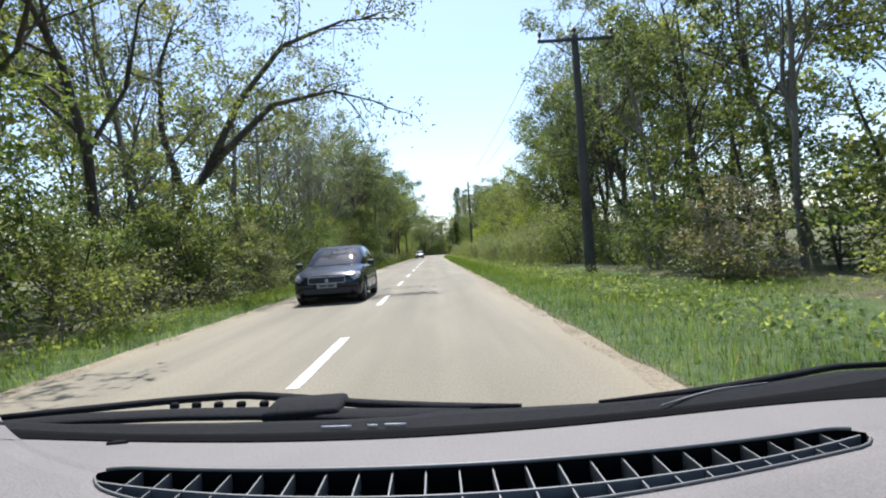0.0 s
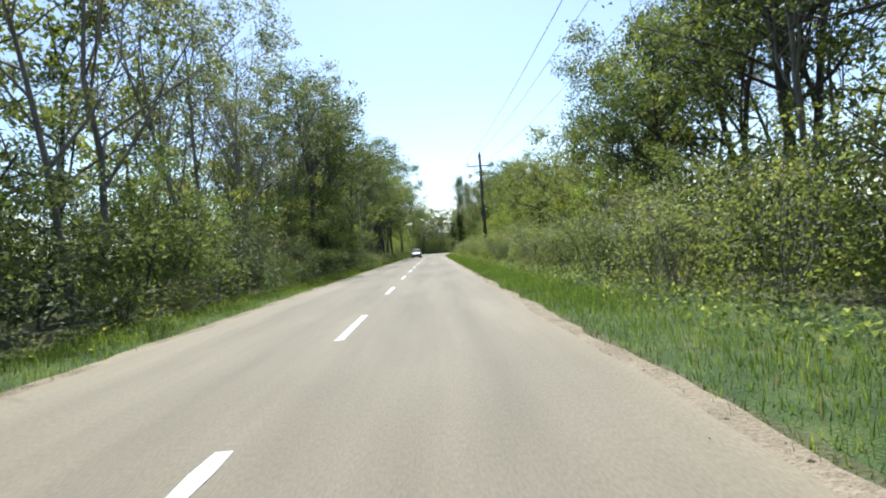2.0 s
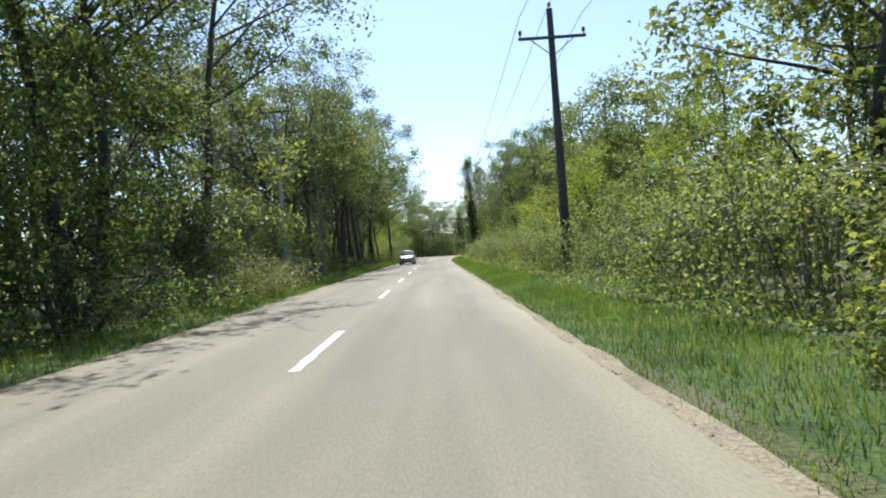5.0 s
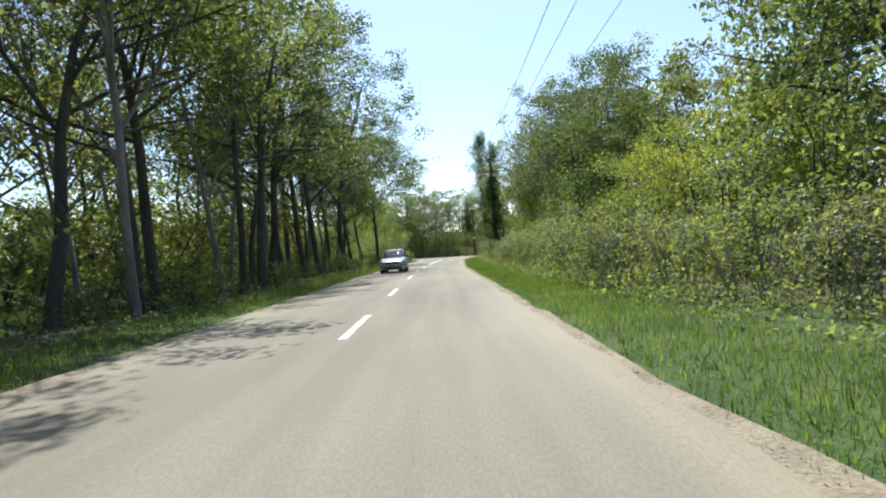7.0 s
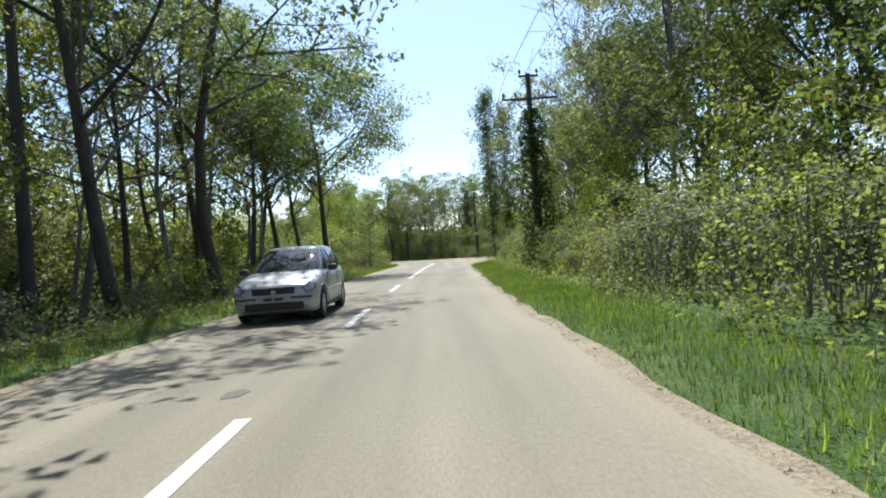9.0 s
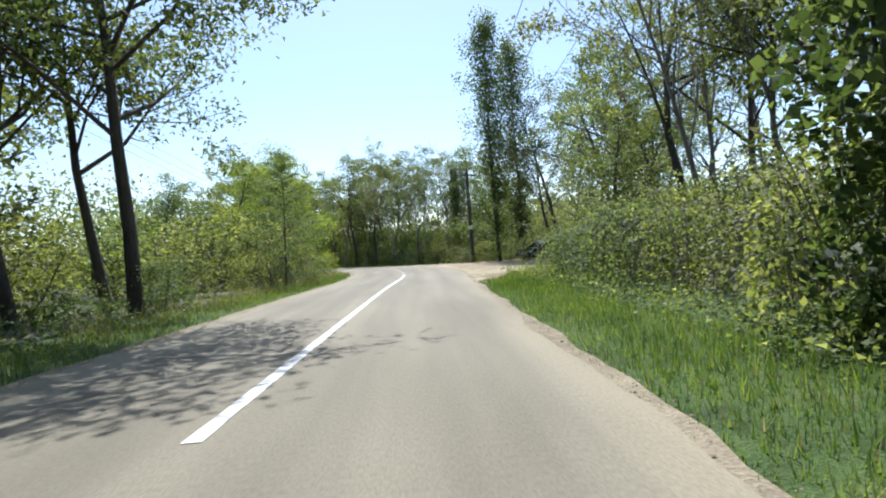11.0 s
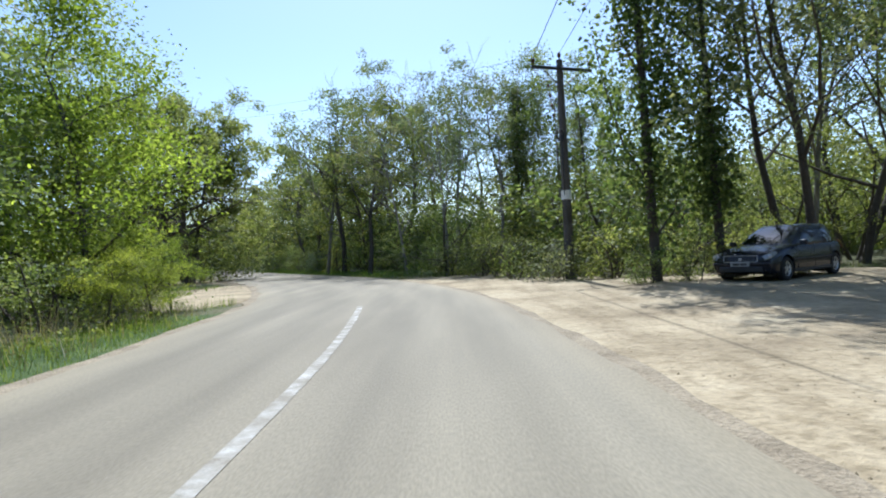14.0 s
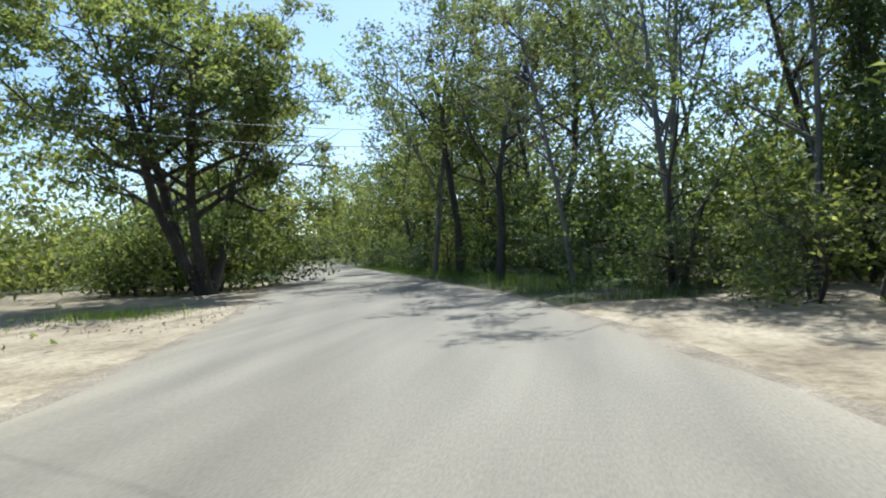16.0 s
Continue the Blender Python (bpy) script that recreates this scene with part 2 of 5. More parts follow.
def offset(x, y):
    """How far a place lies to the right of the road's axis."""
    k = int(np.argmin((LX - x) ** 2 + (LY - y) ** 2))
    return (x - LX[k]) * NX[k] + (y - LY[k]) * NY[k]


def beside(y, right):
    """The place at a distance to the right of the axis where the axis passes y."""
    k = int(np.argmin(abs(LY - y)))
    return LX[k] + NX[k] * right, LY[k] + NY[k] * right


def strip(name, lo, hi, z, mat, first=0, last=None, cols=4, jitter=0.0, crown=0.0, seed=0.0):
    """A strip along the road between two distances from its axis."""
    verts, faces = [], []
    rows = list(range(first, last or len(LINE)))
    for i in rows:
        a = lo(LINE[i].y) + jitter * smooth_noise(LINE[i].y, 0.0, 0.7, seed) + 0.5 * jitter * smooth_noise(LINE[i].y, 3.0, 2.3, seed)
        b = hi(LINE[i].y) + jitter * smooth_noise(LINE[i].y, 9.0, 0.7, seed) + 0.5 * jitter * smooth_noise(LINE[i].y, 5.0, 2.3, seed)
        for k in range(cols + 1):
            o = a + (b - a) * k / cols
            q = LINE[i] + NORMAL[i] * o
            verts.append((q.x, q.y, z - crown * abs(o) / 3.0))
    for i in range(len(rows) - 1):
        for k in range(cols):
            a = i * (cols + 1) + k
            faces.append((a, a + 1, a + cols + 2, a + cols + 1))
    me = mesh_from(name, verts, faces, [mat], True)
    me.attributes.new("across", "FLOAT", "POINT").data.foreach_set("value", [lo(0) + (hi(0) - lo(0)) * (k % (cols + 1)) / cols for k in range(len(verts))])
    return part(name, me, None)


# ---- ground, road ----
# sandy pull-offs: x, y, half-widths
LOTS = [(10.4, 168.0, 8.2, 10.6), (6.2, 161.0, 3.6, 7.4), (4.2, 172.5, 3.0, 9.0), (-13.6, 190.0, 10.0, 4.8), (-6.4, 181.2, 2.4, 7.2), (-10.0, 186.5, 4.5, 5.0), (3.5, 183.0, 6.0, 4.6), (6.0, 178.5, 5.0, 6.5), (4.1, 153.6, 1.5, 4.6), (8.5, 187.0, 7.0, 4.2), (-24.0, 198.5, 14.0, 6.5), (-17.0, 193.0, 11.0, 5.5)]


def in_lot(x, y):
    """1 on the sandy pull-offs, 0 away from them."""
    d = min(max(abs(math.hypot((x - a) / (rx + 1.4), (y - b) / (ry + 1.4))), 0) for a, b, rx, ry in LOTS)
    return min(1.0, max(0.0, (1.25 - d) / 0.2))


def ground_height(x, y):
    o = abs(offset(x, y))
    rise = min(1.0, max(0.0, (o - 3.2) / 4.0)) * (1 - in_lot(x, y))
    return -0.06 + rise * (0.10 + 0.14 * smooth_noise(x, y, 0.25, 4.0))


gx = sorted({*np.arange(-32, 32.1, 1.0).tolist(), *(s * v for v in (40, 52, 70, 100, 160, 280, 600, 1400) for s in (-1, 1))})
gy = sorted({*np.arange(-12, 232.1, 1.5).tolist(), *(-30, -70, -160, -400, -1200), *(245, 265, 300, 360, 460, 650, 1000, 1800)})
gv = [(x, y, ground_height(x, y) if abs(x) < 60 and -40 < y < 320 else -0.06) for y in gy for x in gx]
gf = [(j * len(gx) + i, j * len(gx) + i + 1, (j + 1) * len(gx) + i + 1, (j + 1) * len(gx) + i) for j in range(len(gy) - 1) for i in range(len(gx) - 1)]
ground = tagged(new("ground", mesh_from("ground", gv, gf, [SOIL, TURF], True, [1 if 2.5 < abs(offset(*gv[f[0]][:2])) < 6.4 and -12 < gv[f[0]][1] < 232 and in_lot(*gv[f[0]][:2]) < 0.5 else 0 for f in gf])), "dark grassy soil under roadside woods", "ground", kind="structure")

road = tagged(strip("road", lambda y: -2.95, lambda y: 3.0, 0.0, ASPHALT, jitter=0.10, cols=16, crown=0.0, seed=2.0),
              "sun-bleached grey two-lane country asphalt road", "road", kind="structure")
for side, lo, hi, name in ((1, 2.75, 3.2, "right"), (-1, -3.25, -2.75, "left")):
    tagged(strip("shoulder", lambda y, a=lo: a, lambda y, b=hi: b, -0.012, GRAVEL, jitter=0.13, cols=3, seed=5.0 + side),
           "pale gravel shoulder along the asphalt edge", "shoulder", kind="structure")


def marking(y0, y1, width=0.13, seed=0.0, mat=None):
    """One painted line on the road's axis, worn along its edges."""
    n = max(4, int((y1 - y0) / 0.35))
    verts, faces = [], []
    for i in range(n + 1):
        y = y0 + (y1 - y0) * i / n
        k = np.interp(y, LY, np.arange(len(LY)))
        j = min(int(k), len(LINE) - 2)
        q = LINE[j].lerp(LINE[j + 1], k - j)
        w = width / 2 * (1 + 0.25 * smooth_noise(y, seed, 3.0))
        for s in (-1, 1):
            r = q + NORMAL[j].lerp(NORMAL[j + 1], k - j) * s * w
            verts.append((r.x, r.y, 0.005))
    for i in range(n):
        faces.append((2 * i, 2 * i + 1, 2 * i + 3, 2 * i + 2))
    return part("lane_marking", mesh_from("lane_marking", verts, faces, [mat or PAINT]), None, road)


for k, y in enumerate((-11.2, -2.9, 5.4, 13.8, 21.6, 29.3, 37.8, 46.3, 54.0, 61.8, 71.6, 80.1, 89.0, 97.3, 107.5, 116.0, 124.6)):
    marking(y, y + 3.2, seed=k)
marking(132.9, 161.0, 0.14, seed=32)
marking(161.0, 172.0, 0.13, seed=34, mat=WORN)


def patch(name, x, y, rx, ry, mat, z, seed, cat, label, thing_kind="structure", n=160, rag=0.35, drop=0.0):
    """A flat spot with an uneven edge lying on the ground."""
    bm = bmesh.new()
    rings = []
    for f, dip in ((0.35, 0), (0.7, 0), (0.93, 0), (1.06, drop)):
        ring = []
        for k in range(n):
            a = 2 * math.pi * k / n
            r = f * (1 + rag * smooth_noise(math.cos(a) * 1.4, math.sin(a) * 1.4, 1.0, seed) + rag * 0.5 * smooth_noise(math.cos(a) * 5, math.sin(a) * 5, 1.0, seed) + rag * 0.3 * smooth_noise(math.cos(a) * 14, math.sin(a) * 14, 1.0, seed))
            ring.append(bm.verts.new((x + rx * r * math.cos(a), y + ry * r * math.sin(a), z - dip)))
        rings.append(ring)
    bm.faces.new(rings[0])
    for a, b in zip(rings, rings[1:]):
        for k in range(n):
            bm.faces.new((a[k], a[(k + 1) % n], b[(k + 1) % n], b[k]))
    return tagged(part(name, bm, mat), label, cat, kind=thing_kind)


for k, (x, y, a, b) in enumerate(((-1.5, 105.2, 0.22, 0.3), (-1.9, 111.6, 0.25, 0.4), (-1.3, 113.6, 0.2, 0.4), (0.3, 126.2, 0.3, 0.3), (-3.4, 131.0, 0.5, 0.5))):
    patch("road_patch", x, y, a * 0.4, b * 0.4, PATCH, 0.004, 2.0 + 3.3 * k, "road patch", "small dark ragged bitumen repair in the asphalt", n=40, rag=0.4)


# ---- plants ----
rng = np.random.default_rng(7)


def grow(r, at, way, length, radius, level, lines, tips, bend=0.25, lift=0.15, kids=(5, 4), spread=0.9, first=0.35, reach=1.0):
    """Grows one limb and its side limbs: lines of points with radii, and the places of the twigs."""
    pts, rad, p, d = [np.array(at, float)], [radius], np.array(at, float), np.array(way, float)
    n = (2, 3, 5)[level]
    for i in range(n):
        d = d + r.normal(0, bend, 3) * (0.6 if level == 2 else 1.0) + np.array([0, 0, lift])
        d /= np.linalg.norm(d)
        p = p + d * length / n
        pts.append(p)
        rad.append(radius * (1 - 0.75 * (i + 1) / n))
    lines.append((pts, rad, level))
    if level == 0:
        tips.extend(pts[1:])
        return
    for k in range(kids[2 - level] if level <= 2 else kids[0]):
        u = first + (1 - first) * (k + r.uniform(0.2, 0.9)) / kids[2 - level]
        j = min(int(u * n), n - 1)
        q = pts[j] + (pts[j + 1] - pts[j]) * (u * n - j)
        side = r.normal(0, 1, 3)
        side -= d * (side @ d)
        side /= np.linalg.norm(side)
        away = d * (1 - spread * 0.6) + side * spread
        grow(r, q, away / np.linalg.norm(away), reach * length * r.uniform(0.38, 0.6) * (1.15 - 0.5 * u), rad[j] * 0.55, level - 1, lines, tips, bend, lift * 0.6, kids, spread, 0.25)


def leaves_mesh(name, r, centres, size, mat, droop=0.3, slim=0.55, folded=True, outward=None):
    """Many small leaves, one island each, their faces mostly turned up: lozenges, or plain pointed ones for far trees."""
    n = len(centres)
    c = r.normal(0, 1, (n, 3)) + [0, 0, 0.8]
    if outward is not None:
        c += outward * 1.1
    c /= np.linalg.norm(c, axis=1)[:, None]
    a = np.cross(c, r.normal(0, 1, (n, 3)))
    a[:, 2] -= droop * 0.6
    a /= np.linalg.norm(a, axis=1)[:, None]
    b = np.cross(a, c)
    s = (size * r.uniform(0.6, 1.35, n))[:, None]
    k = 4 if folded else 3
    if folded:
        v = np.stack([centres - a * s * 0.5, centres + b * s * slim * 0.5 - a * s * 0.08 + c * s * 0.07, centres + a * s * 0.5, centres - b * s * slim * 0.5 - a * s * 0.08 + c * s * 0.07], 1).reshape(-1, 3)
    else:
        v = np.stack([centres - a * s * 0.5 + b * s * slim * 0.5, centres + a * s * 0.5, centres - a * s * 0.5 - b * s * slim * 0.5], 1).reshape(-1, 3)
    me = bpy.data.meshes.new(name)
    me.vertices.add(len(v))
    me.vertices.foreach_set("co", v.ravel())
    me.loops.add(n * k)
    me.loops.foreach_set("vertex_index", np.arange(n * k))
    me.polygons.add(n)
    me.polygons.foreach_set("loop_start", np.arange(0, n * k, k))
    me.materials.append(mat)
    me.update(calc_edges=True)
    return me


def wood_mesh(name, lines, mat, thick=0.012, sides=(3, 4, 7)):
    verts, faces = [], []
    for pts, rad, level in lines:
        tube(verts, faces, pts, [max(q, thick * 0.6) for q in rad], sides[min(level, 2)], cap=False)
    return mesh_from(name, verts, faces, [mat], True)


def plant(seed, height, trunk, kids, leaves, size, mat, bark, crown_from=0.35, spread=0.9, lift=0.12, bend=0.2, cloud=0.45, lean=0.05, stems=1, flat=1.0, twigs=True, reach=1.0, folded=False, per=52):
    """The wood and the leaf mesh of one kind of plant, standing on the origin."""
    r = np.random.default_rng(seed)
    lines, tips = [], []
    for s in range(stems):
        a = r.uniform(0, 6.28)
        out = 0.0 if stems == 1 else r.uniform(0.15, 0.5)
        way = np.array([math.cos(a) * (lean + out), math.sin(a) * (lean + out), 1.0])
        start = (0, 0, -0.15) if stems == 1 else (math.cos(a) * 0.2, math.sin(a) * 0.2, -0.15)
        grow(r, start, way / np.linalg.norm(way), height * (0.86 if stems == 1 else r.uniform(0.6, 0.9)), trunk, 2, lines, tips, bend, lift, kids, spread, crown_from, reach)
    tips = np.array(tips)
    clumps = max(30, leaves // per)
    heart = tips[r.integers(0, len(tips), clumps)] + r.normal(0, cloud * 0.35, (clumps, 3))
    size_of = cloud * r.uniform(0.35, 1.0, clumps)
    pick = r.choice(clumps, leaves, p=size_of ** 1.6 / (size_of ** 1.6).sum())
    centres = heart[pick] + np.clip(r.normal(0, 1, (leaves, 3)), -1.9, 1.9) * size_of[pick][:, None] * [1, 1, 0.7 * flat]
    centres = centres[centres[:, 2] > 0.05]
    return wood_mesh("trunk", lines if twigs else [q for q in lines if q[2] > 0], bark, sides=(3, 4, 7) if stems < 4 or height > 6 else (3, 3, 4)), leaves_mesh("crown", r, centres, size, mat, 0.3, 0.55 if folded else 0.62, folded)


class Kind:
    """A kind of plant: built at its first place, copied to the others."""

    def __init__(self, name, category, label, group, make):
        self.name, self.category, self.label, self.group, self.make, self.first = name, category, label, group, make, None

    def put(self, x, y, scale=1.0, turn=0.0, wide=1.0, z=None):
        z = ground_height(x, y) if z is None else z
        m = Matrix.LocRotScale((x, y, z), Euler((0, 0, turn)), (scale * wide, scale * wide, scale))
        if self.first is None:
            self.first = tagged(new(self.name), self.label, self.category, self.group)
            wood, crown = self.make()
            part("trunk" if self.category == "tree" else "branch_frame", wood, None, self.first)
            part("crown" if self.category == "tree" else "foliage", crown, None, self.first)
            self.first.matrix_basis = m
            self.first.scale = (1, 1, 1)
            self.first.matrix_basis = m
            return self.first
        keep = self.first.matrix_basis.copy()
        self.first.scale = (1, 1, 1)
        ob = copy_thing(self.first, m)
        self.first.matrix_basis = keep
        return ob


GROVE = []  # places of the uncounted trees deep in the woods


def grove(kinds, y0, y1, step, near, far, low, high, wide=1.0):
    """A loose row deep in the woods, past counting."""
    y = y0
    while y < y1:
        x, yy = beside(y + rnd(-0.3, 0.3) * step, rnd(near, far))
        GROVE.append((any_of(kinds), x, yy, rnd(low, high), rnd(0, 6.3), wide))
        y += step * rnd(0.8, 1.2)


def plant_grove():
    """All the deep-wood trees in one mesh."""
    made, verts, loops, starts, mats, index = {}, [], [], [], [], []
    count = used = 0
    for kind, x, y, scale, turn, wide in GROVE:
        if kind not in made:
            pieces = []
            for me in kind.make():
                co, vi, ls = np.empty(len(me.vertices) * 3), np.empty(len(me.loops), int), np.empty(len(me.polygons), int)
                me.vertices.foreach_get("co", co)
                me.loops.foreach_get("vertex_index", vi)
                me.polygons.foreach_get("loop_start", ls)
                pieces.append((co.reshape(-1, 3), vi, ls, me.materials[0]))
            made[kind] = pieces
        c, q = math.cos(turn), math.sin(turn)
        turned = np.array(((c, q, 0), (-q, c, 0), (0, 0, 1))) * np.array((scale * wide, scale * wide, scale))
        for co, vi, ls, mat in made[kind]:
            if mat not in mats:
                mats.append(mat)
            verts.append(co @ turned + np.array((x, y, ground_height(x, y))))
            loops.append(vi + count)
            starts.append(ls + used)
            index.append(np.full(len(ls), mats.index(mat)))
            count, used = count + len(co), used + len(vi)
    verts, loops, starts, index = (np.concatenate(q) for q in (verts, loops, starts, index))
    me = bpy.data.meshes.new("deep_woods")
    me.vertices.add(len(verts))
    me.vertices.foreach_set("co", verts.ravel())
    me.loops.add(len(loops))
    me.loops.foreach_set("vertex_index", loops)
    me.polygons.add(len(starts))
    me.polygons.foreach_set("loop_start", starts)
    for m in mats:
        me.materials.append(m)
    me.polygons.foreach_set("material_index", index)
    me.update(calc_edges=True)
    return tagged(new("deep_woods", me), "slim green trees deep in the woods behind the roadside", "woodland", kind="stuff")


WOODS = "trees beside the road"
HEDGE = "bushes beside the road"
def poplar_plant(seed, height, leaves, width):
    """A ragged column of steep limbs close round one stem, with side spires and gaps."""
    r = np.random.default_rng(seed)
    lines, heart, heart_size = [], [], []
    stem = [np.array((0.3 * math.sin(1.7 * u + seed), 0.25 * math.sin(2.3 * u), -0.2 + height * u)) for u in np.linspace(0, 1, 12)]
    lines.append((stem, [0.15 * (1 - 0.93 * u) for u in np.linspace(0, 1, 12)], 2))
    for k in range(44):
        u = 0.07 + 0.85 * (k + r.uniform(0, 0.9)) / 44
        j = min(int(u * 11), 10)
        q = stem[j] + (stem[j + 1] - stem[j]) * (u * 11 - j)
        a, reach = k * 2.4 + r.uniform(-0.7, 0.7), width * (0.5 + 0.5 * math.sin(math.pi * min(1, u * 0.8 + 0.2))) * (1.0 if u < 0.7 else (1.1 - u) / 0.4) * r.uniform(0.3, 1.35)
        rise = reach * r.uniform(0.9, 2.2) + 0.6
        out = np.array((math.cos(a), math.sin(a), 0.0))
        pts = [q + out * reach * v ** 0.7 + np.array((0, 0, rise * v ** 1.3)) for v in (0, 0.35, 0.7, 1.0)]
        if k % 4 == 0:
            lines.append((pts, [0.05, 0.035, 0.02, 0.008], 1))
        for v in (0.1, 0.35, 0.6, 0.85, 1.05):
            if r.uniform() < 0.82:
                heart.append(q + out * reach * v ** 0.7 + np.array((0, 0, rise * v ** 1.3)) + r.normal(0, 0.15, 3))
                heart_size.append(r.uniform(0.14, 0.46))
    heart, heart_size = np.array(heart), np.array(heart_size)
    pick = r.choice(len(heart), leaves, p=heart_size ** 1.8 / (heart_size ** 1.8).sum())
    centres = heart[pick] + np.clip(r.normal(0, 1, (leaves, 3)), -1.7, 1.7) * heart_size[pick][:, None] * [0.9, 0.9, 1.3]
    return wood_mesh("trunk", lines, BARK), leaves_mesh("crown", r, centres, 0.155, LEAF_MID, 0.5, 0.8, True)


def mound(seed, width, height, leaves, size, mat, canes=26):
    """A bramble heap: leafy domes one over another with arching canes, dark within."""
    r = np.random.default_rng(seed)
    lobes = [(np.array((r.uniform(-0.6, 0.6) * width, r.uniform(-0.6, 0.6) * width, height * r.uniform(0.10, 0.45))),
              np.array((r.uniform(0.42, 0.72) * width, r.uniform(0.42, 0.72) * width, height * r.uniform(0.34, 0.58)))) for _ in range(8)]
    spots_, outs = [], []
    while len(spots_) < leaves * 0.8:
        c, q = lobes[int(r.integers(0, len(lobes)))]
        d = r.normal(0, 1, 3)
        d /= np.linalg.norm(d)
        p = c + d * q * (1 - abs(r.normal(0, 0.10)) + 0.16 * noise.noise(Vector((*(d * 2.6 + c),))))
        if p[2] < 0.03 or any(np.linalg.norm((p - e) / f) < 0.80 for e, f in lobes):
            continue
        spots_.append(p)
        outs.append(d)
    lines = []
    for k in range(canes):
        c, q = lobes[k % len(lobes)]
        a = r.uniform(0, 6.28)
        out = np.array((math.cos(a), math.sin(a), 0))
        foot, top = np.array((c[0] * 0.5, c[1] * 0.5, -0.1)), c + out * q * 0.55 + np.array((0, 0, q[2] * 0.92))
        tip = top + out * r.uniform(0.3, 0.9) + np.array((0, 0, r.uniform(-0.45, 0.35)))
        pts = [foot, foot * 0.35 + top * 0.65 + np.array((0, 0, 0.12)), top, (top + tip) / 2 + np.array((0, 0, 0.08)), tip]
        lines.append((pts, [0.014, 0.012, 0.010, 0.007, 0.004], 1))
        for _ in range(int(leaves * 0.2 / canes)):
            u = r.uniform(0, 1)
            spots_.append((pts[2] * (1 - u) + tip * u) + r.normal(0, 0.07, 3) + np.array((0, 0, 0.05)))
            outs.append(np.array((0, 0, 0.6)))
    return wood_mesh("trunk", lines, PALE_BARK, 0.008), leaves_mesh("crown", r, np.array(spots_), size, mat, 0.2, 0.68, True, np.array(outs))


tall = [Kind("tree", "tree", "tall dark-barked tree with a thin open crown", WOODS,
             lambda s=s: plant(100 + s, 13.0, 0.17, (11, 7), 5300, 0.156, LEAF_DARK if s % 2 else LEAF_MID, BARK, 0.36, 0.85, 0.14, 0.17, 0.40)) for s in range(5)]
round_tree = [Kind("tree", "tree", "leafy broad green roadside tree", WOODS,
                   lambda s=s: plant(200 + s, 9.0, 0.15, (11, 7), 5700, 0.160, LEAF_MID, BARK, 0.14, 1.0, 0.08, 0.2, 0.46, twigs=False)) for s in range(4)]
leafy = [Kind("tree", "tree", "young tree leafy from the ground up", WOODS,
              lambda s=s: plant(250 + s, 7.6, 0.09, (12, 6), 6000, 0.130, (LEAF_MID, LEAF_GREY, LEAF_LIGHT)[s], BARK, 0.05, 0.85, 0.12, 0.2, 0.40, stems=2, twigs=False)) for s in range(3)]
thin = [Kind("tree", "tree", "slender tree with a few thin leaves and bare twigs", WOODS,
             lambda s=s: plant(300 + s, 12.0, 0.11, (11, 7), 2900, 0.135, LEAF_GREY, PALE_BARK, 0.3, 0.6, 0.22, 0.15, 0.33)) for s in range(3)]
poplar = [Kind("poplar", "tree", "tall narrow dark green poplar", "poplars",
               lambda s=s: poplar_plant(400 + s, 19.0, 14500, 1.45)) for s in range(2)]
sapling = [Kind("tree", "tree", "bright yellow-green young broadleaf tree", WOODS,
                lambda s=s: plant(450 + s, 5.4, 0.07, (10, 6), 9500, 0.080, LEAF_YELLOW, BARK, 0.06, 1.0, 0.06, 0.22, 0.34)) for s in range(2)]
ash = [Kind("tree", "tree", "tall leaning forked tree with a light grey-green crown", WOODS,
            lambda s=s: plant(270 + s, 14.5, 0.15, (12, 8), 8500, 0.16, LEAF_GREY, BARK, 0.28, 0.8, 0.14, 0.16, 0.42, lean=0.1, stems=2, twigs=False)) for s in range(2)]
overhang = Kind("tree", "tree", "bare-stemmed tree with a full spreading crown over the road", WOODS,
                lambda: plant(490, 13.6, 0.21, (14, 9), 30000, 0.155, LEAF_MID, BARK, 0.37, 1.0, 0.09, 0.13, 0.58, twigs=False, reach=1.18, per=55))
crowned = [Kind("tree", "tree", "bare-stemmed tree with a full olive green crown", WOODS,
                lambda s=s: plant(495 + s, 13.0, 0.15, (12, 8), 9500, 0.158, LEAF_MID if s else LEAF_LIGHT, BARK, 0.33, 0.9, 0.12, 0.15, 0.52, twigs=False, per=60)) for s in range(2)]
dense = [Kind("tree", "tree", "dense dark green tree with a heavy crown", WOODS,
              lambda s=s: plant(230 + s, 12.5, 0.17, (13, 8), 9500, 0.165, LEAF_DARK, BARK, 0.16, 0.85, 0.10, 0.18, 0.50, twigs=False, per=70)) for s in range(2)]
golden = [Kind("tree", "tree", "dense yellow-green broadleaf tree leafy to the ground", WOODS,
               lambda s=s: plant(460 + s, 9.6, 0.11, (15, 9), 34000, 0.125, LEAF_YELLOW, BARK, 0.03, 0.95, 0.06, 0.2, 0.54, folded=True, per=65)) for s in range(2)]


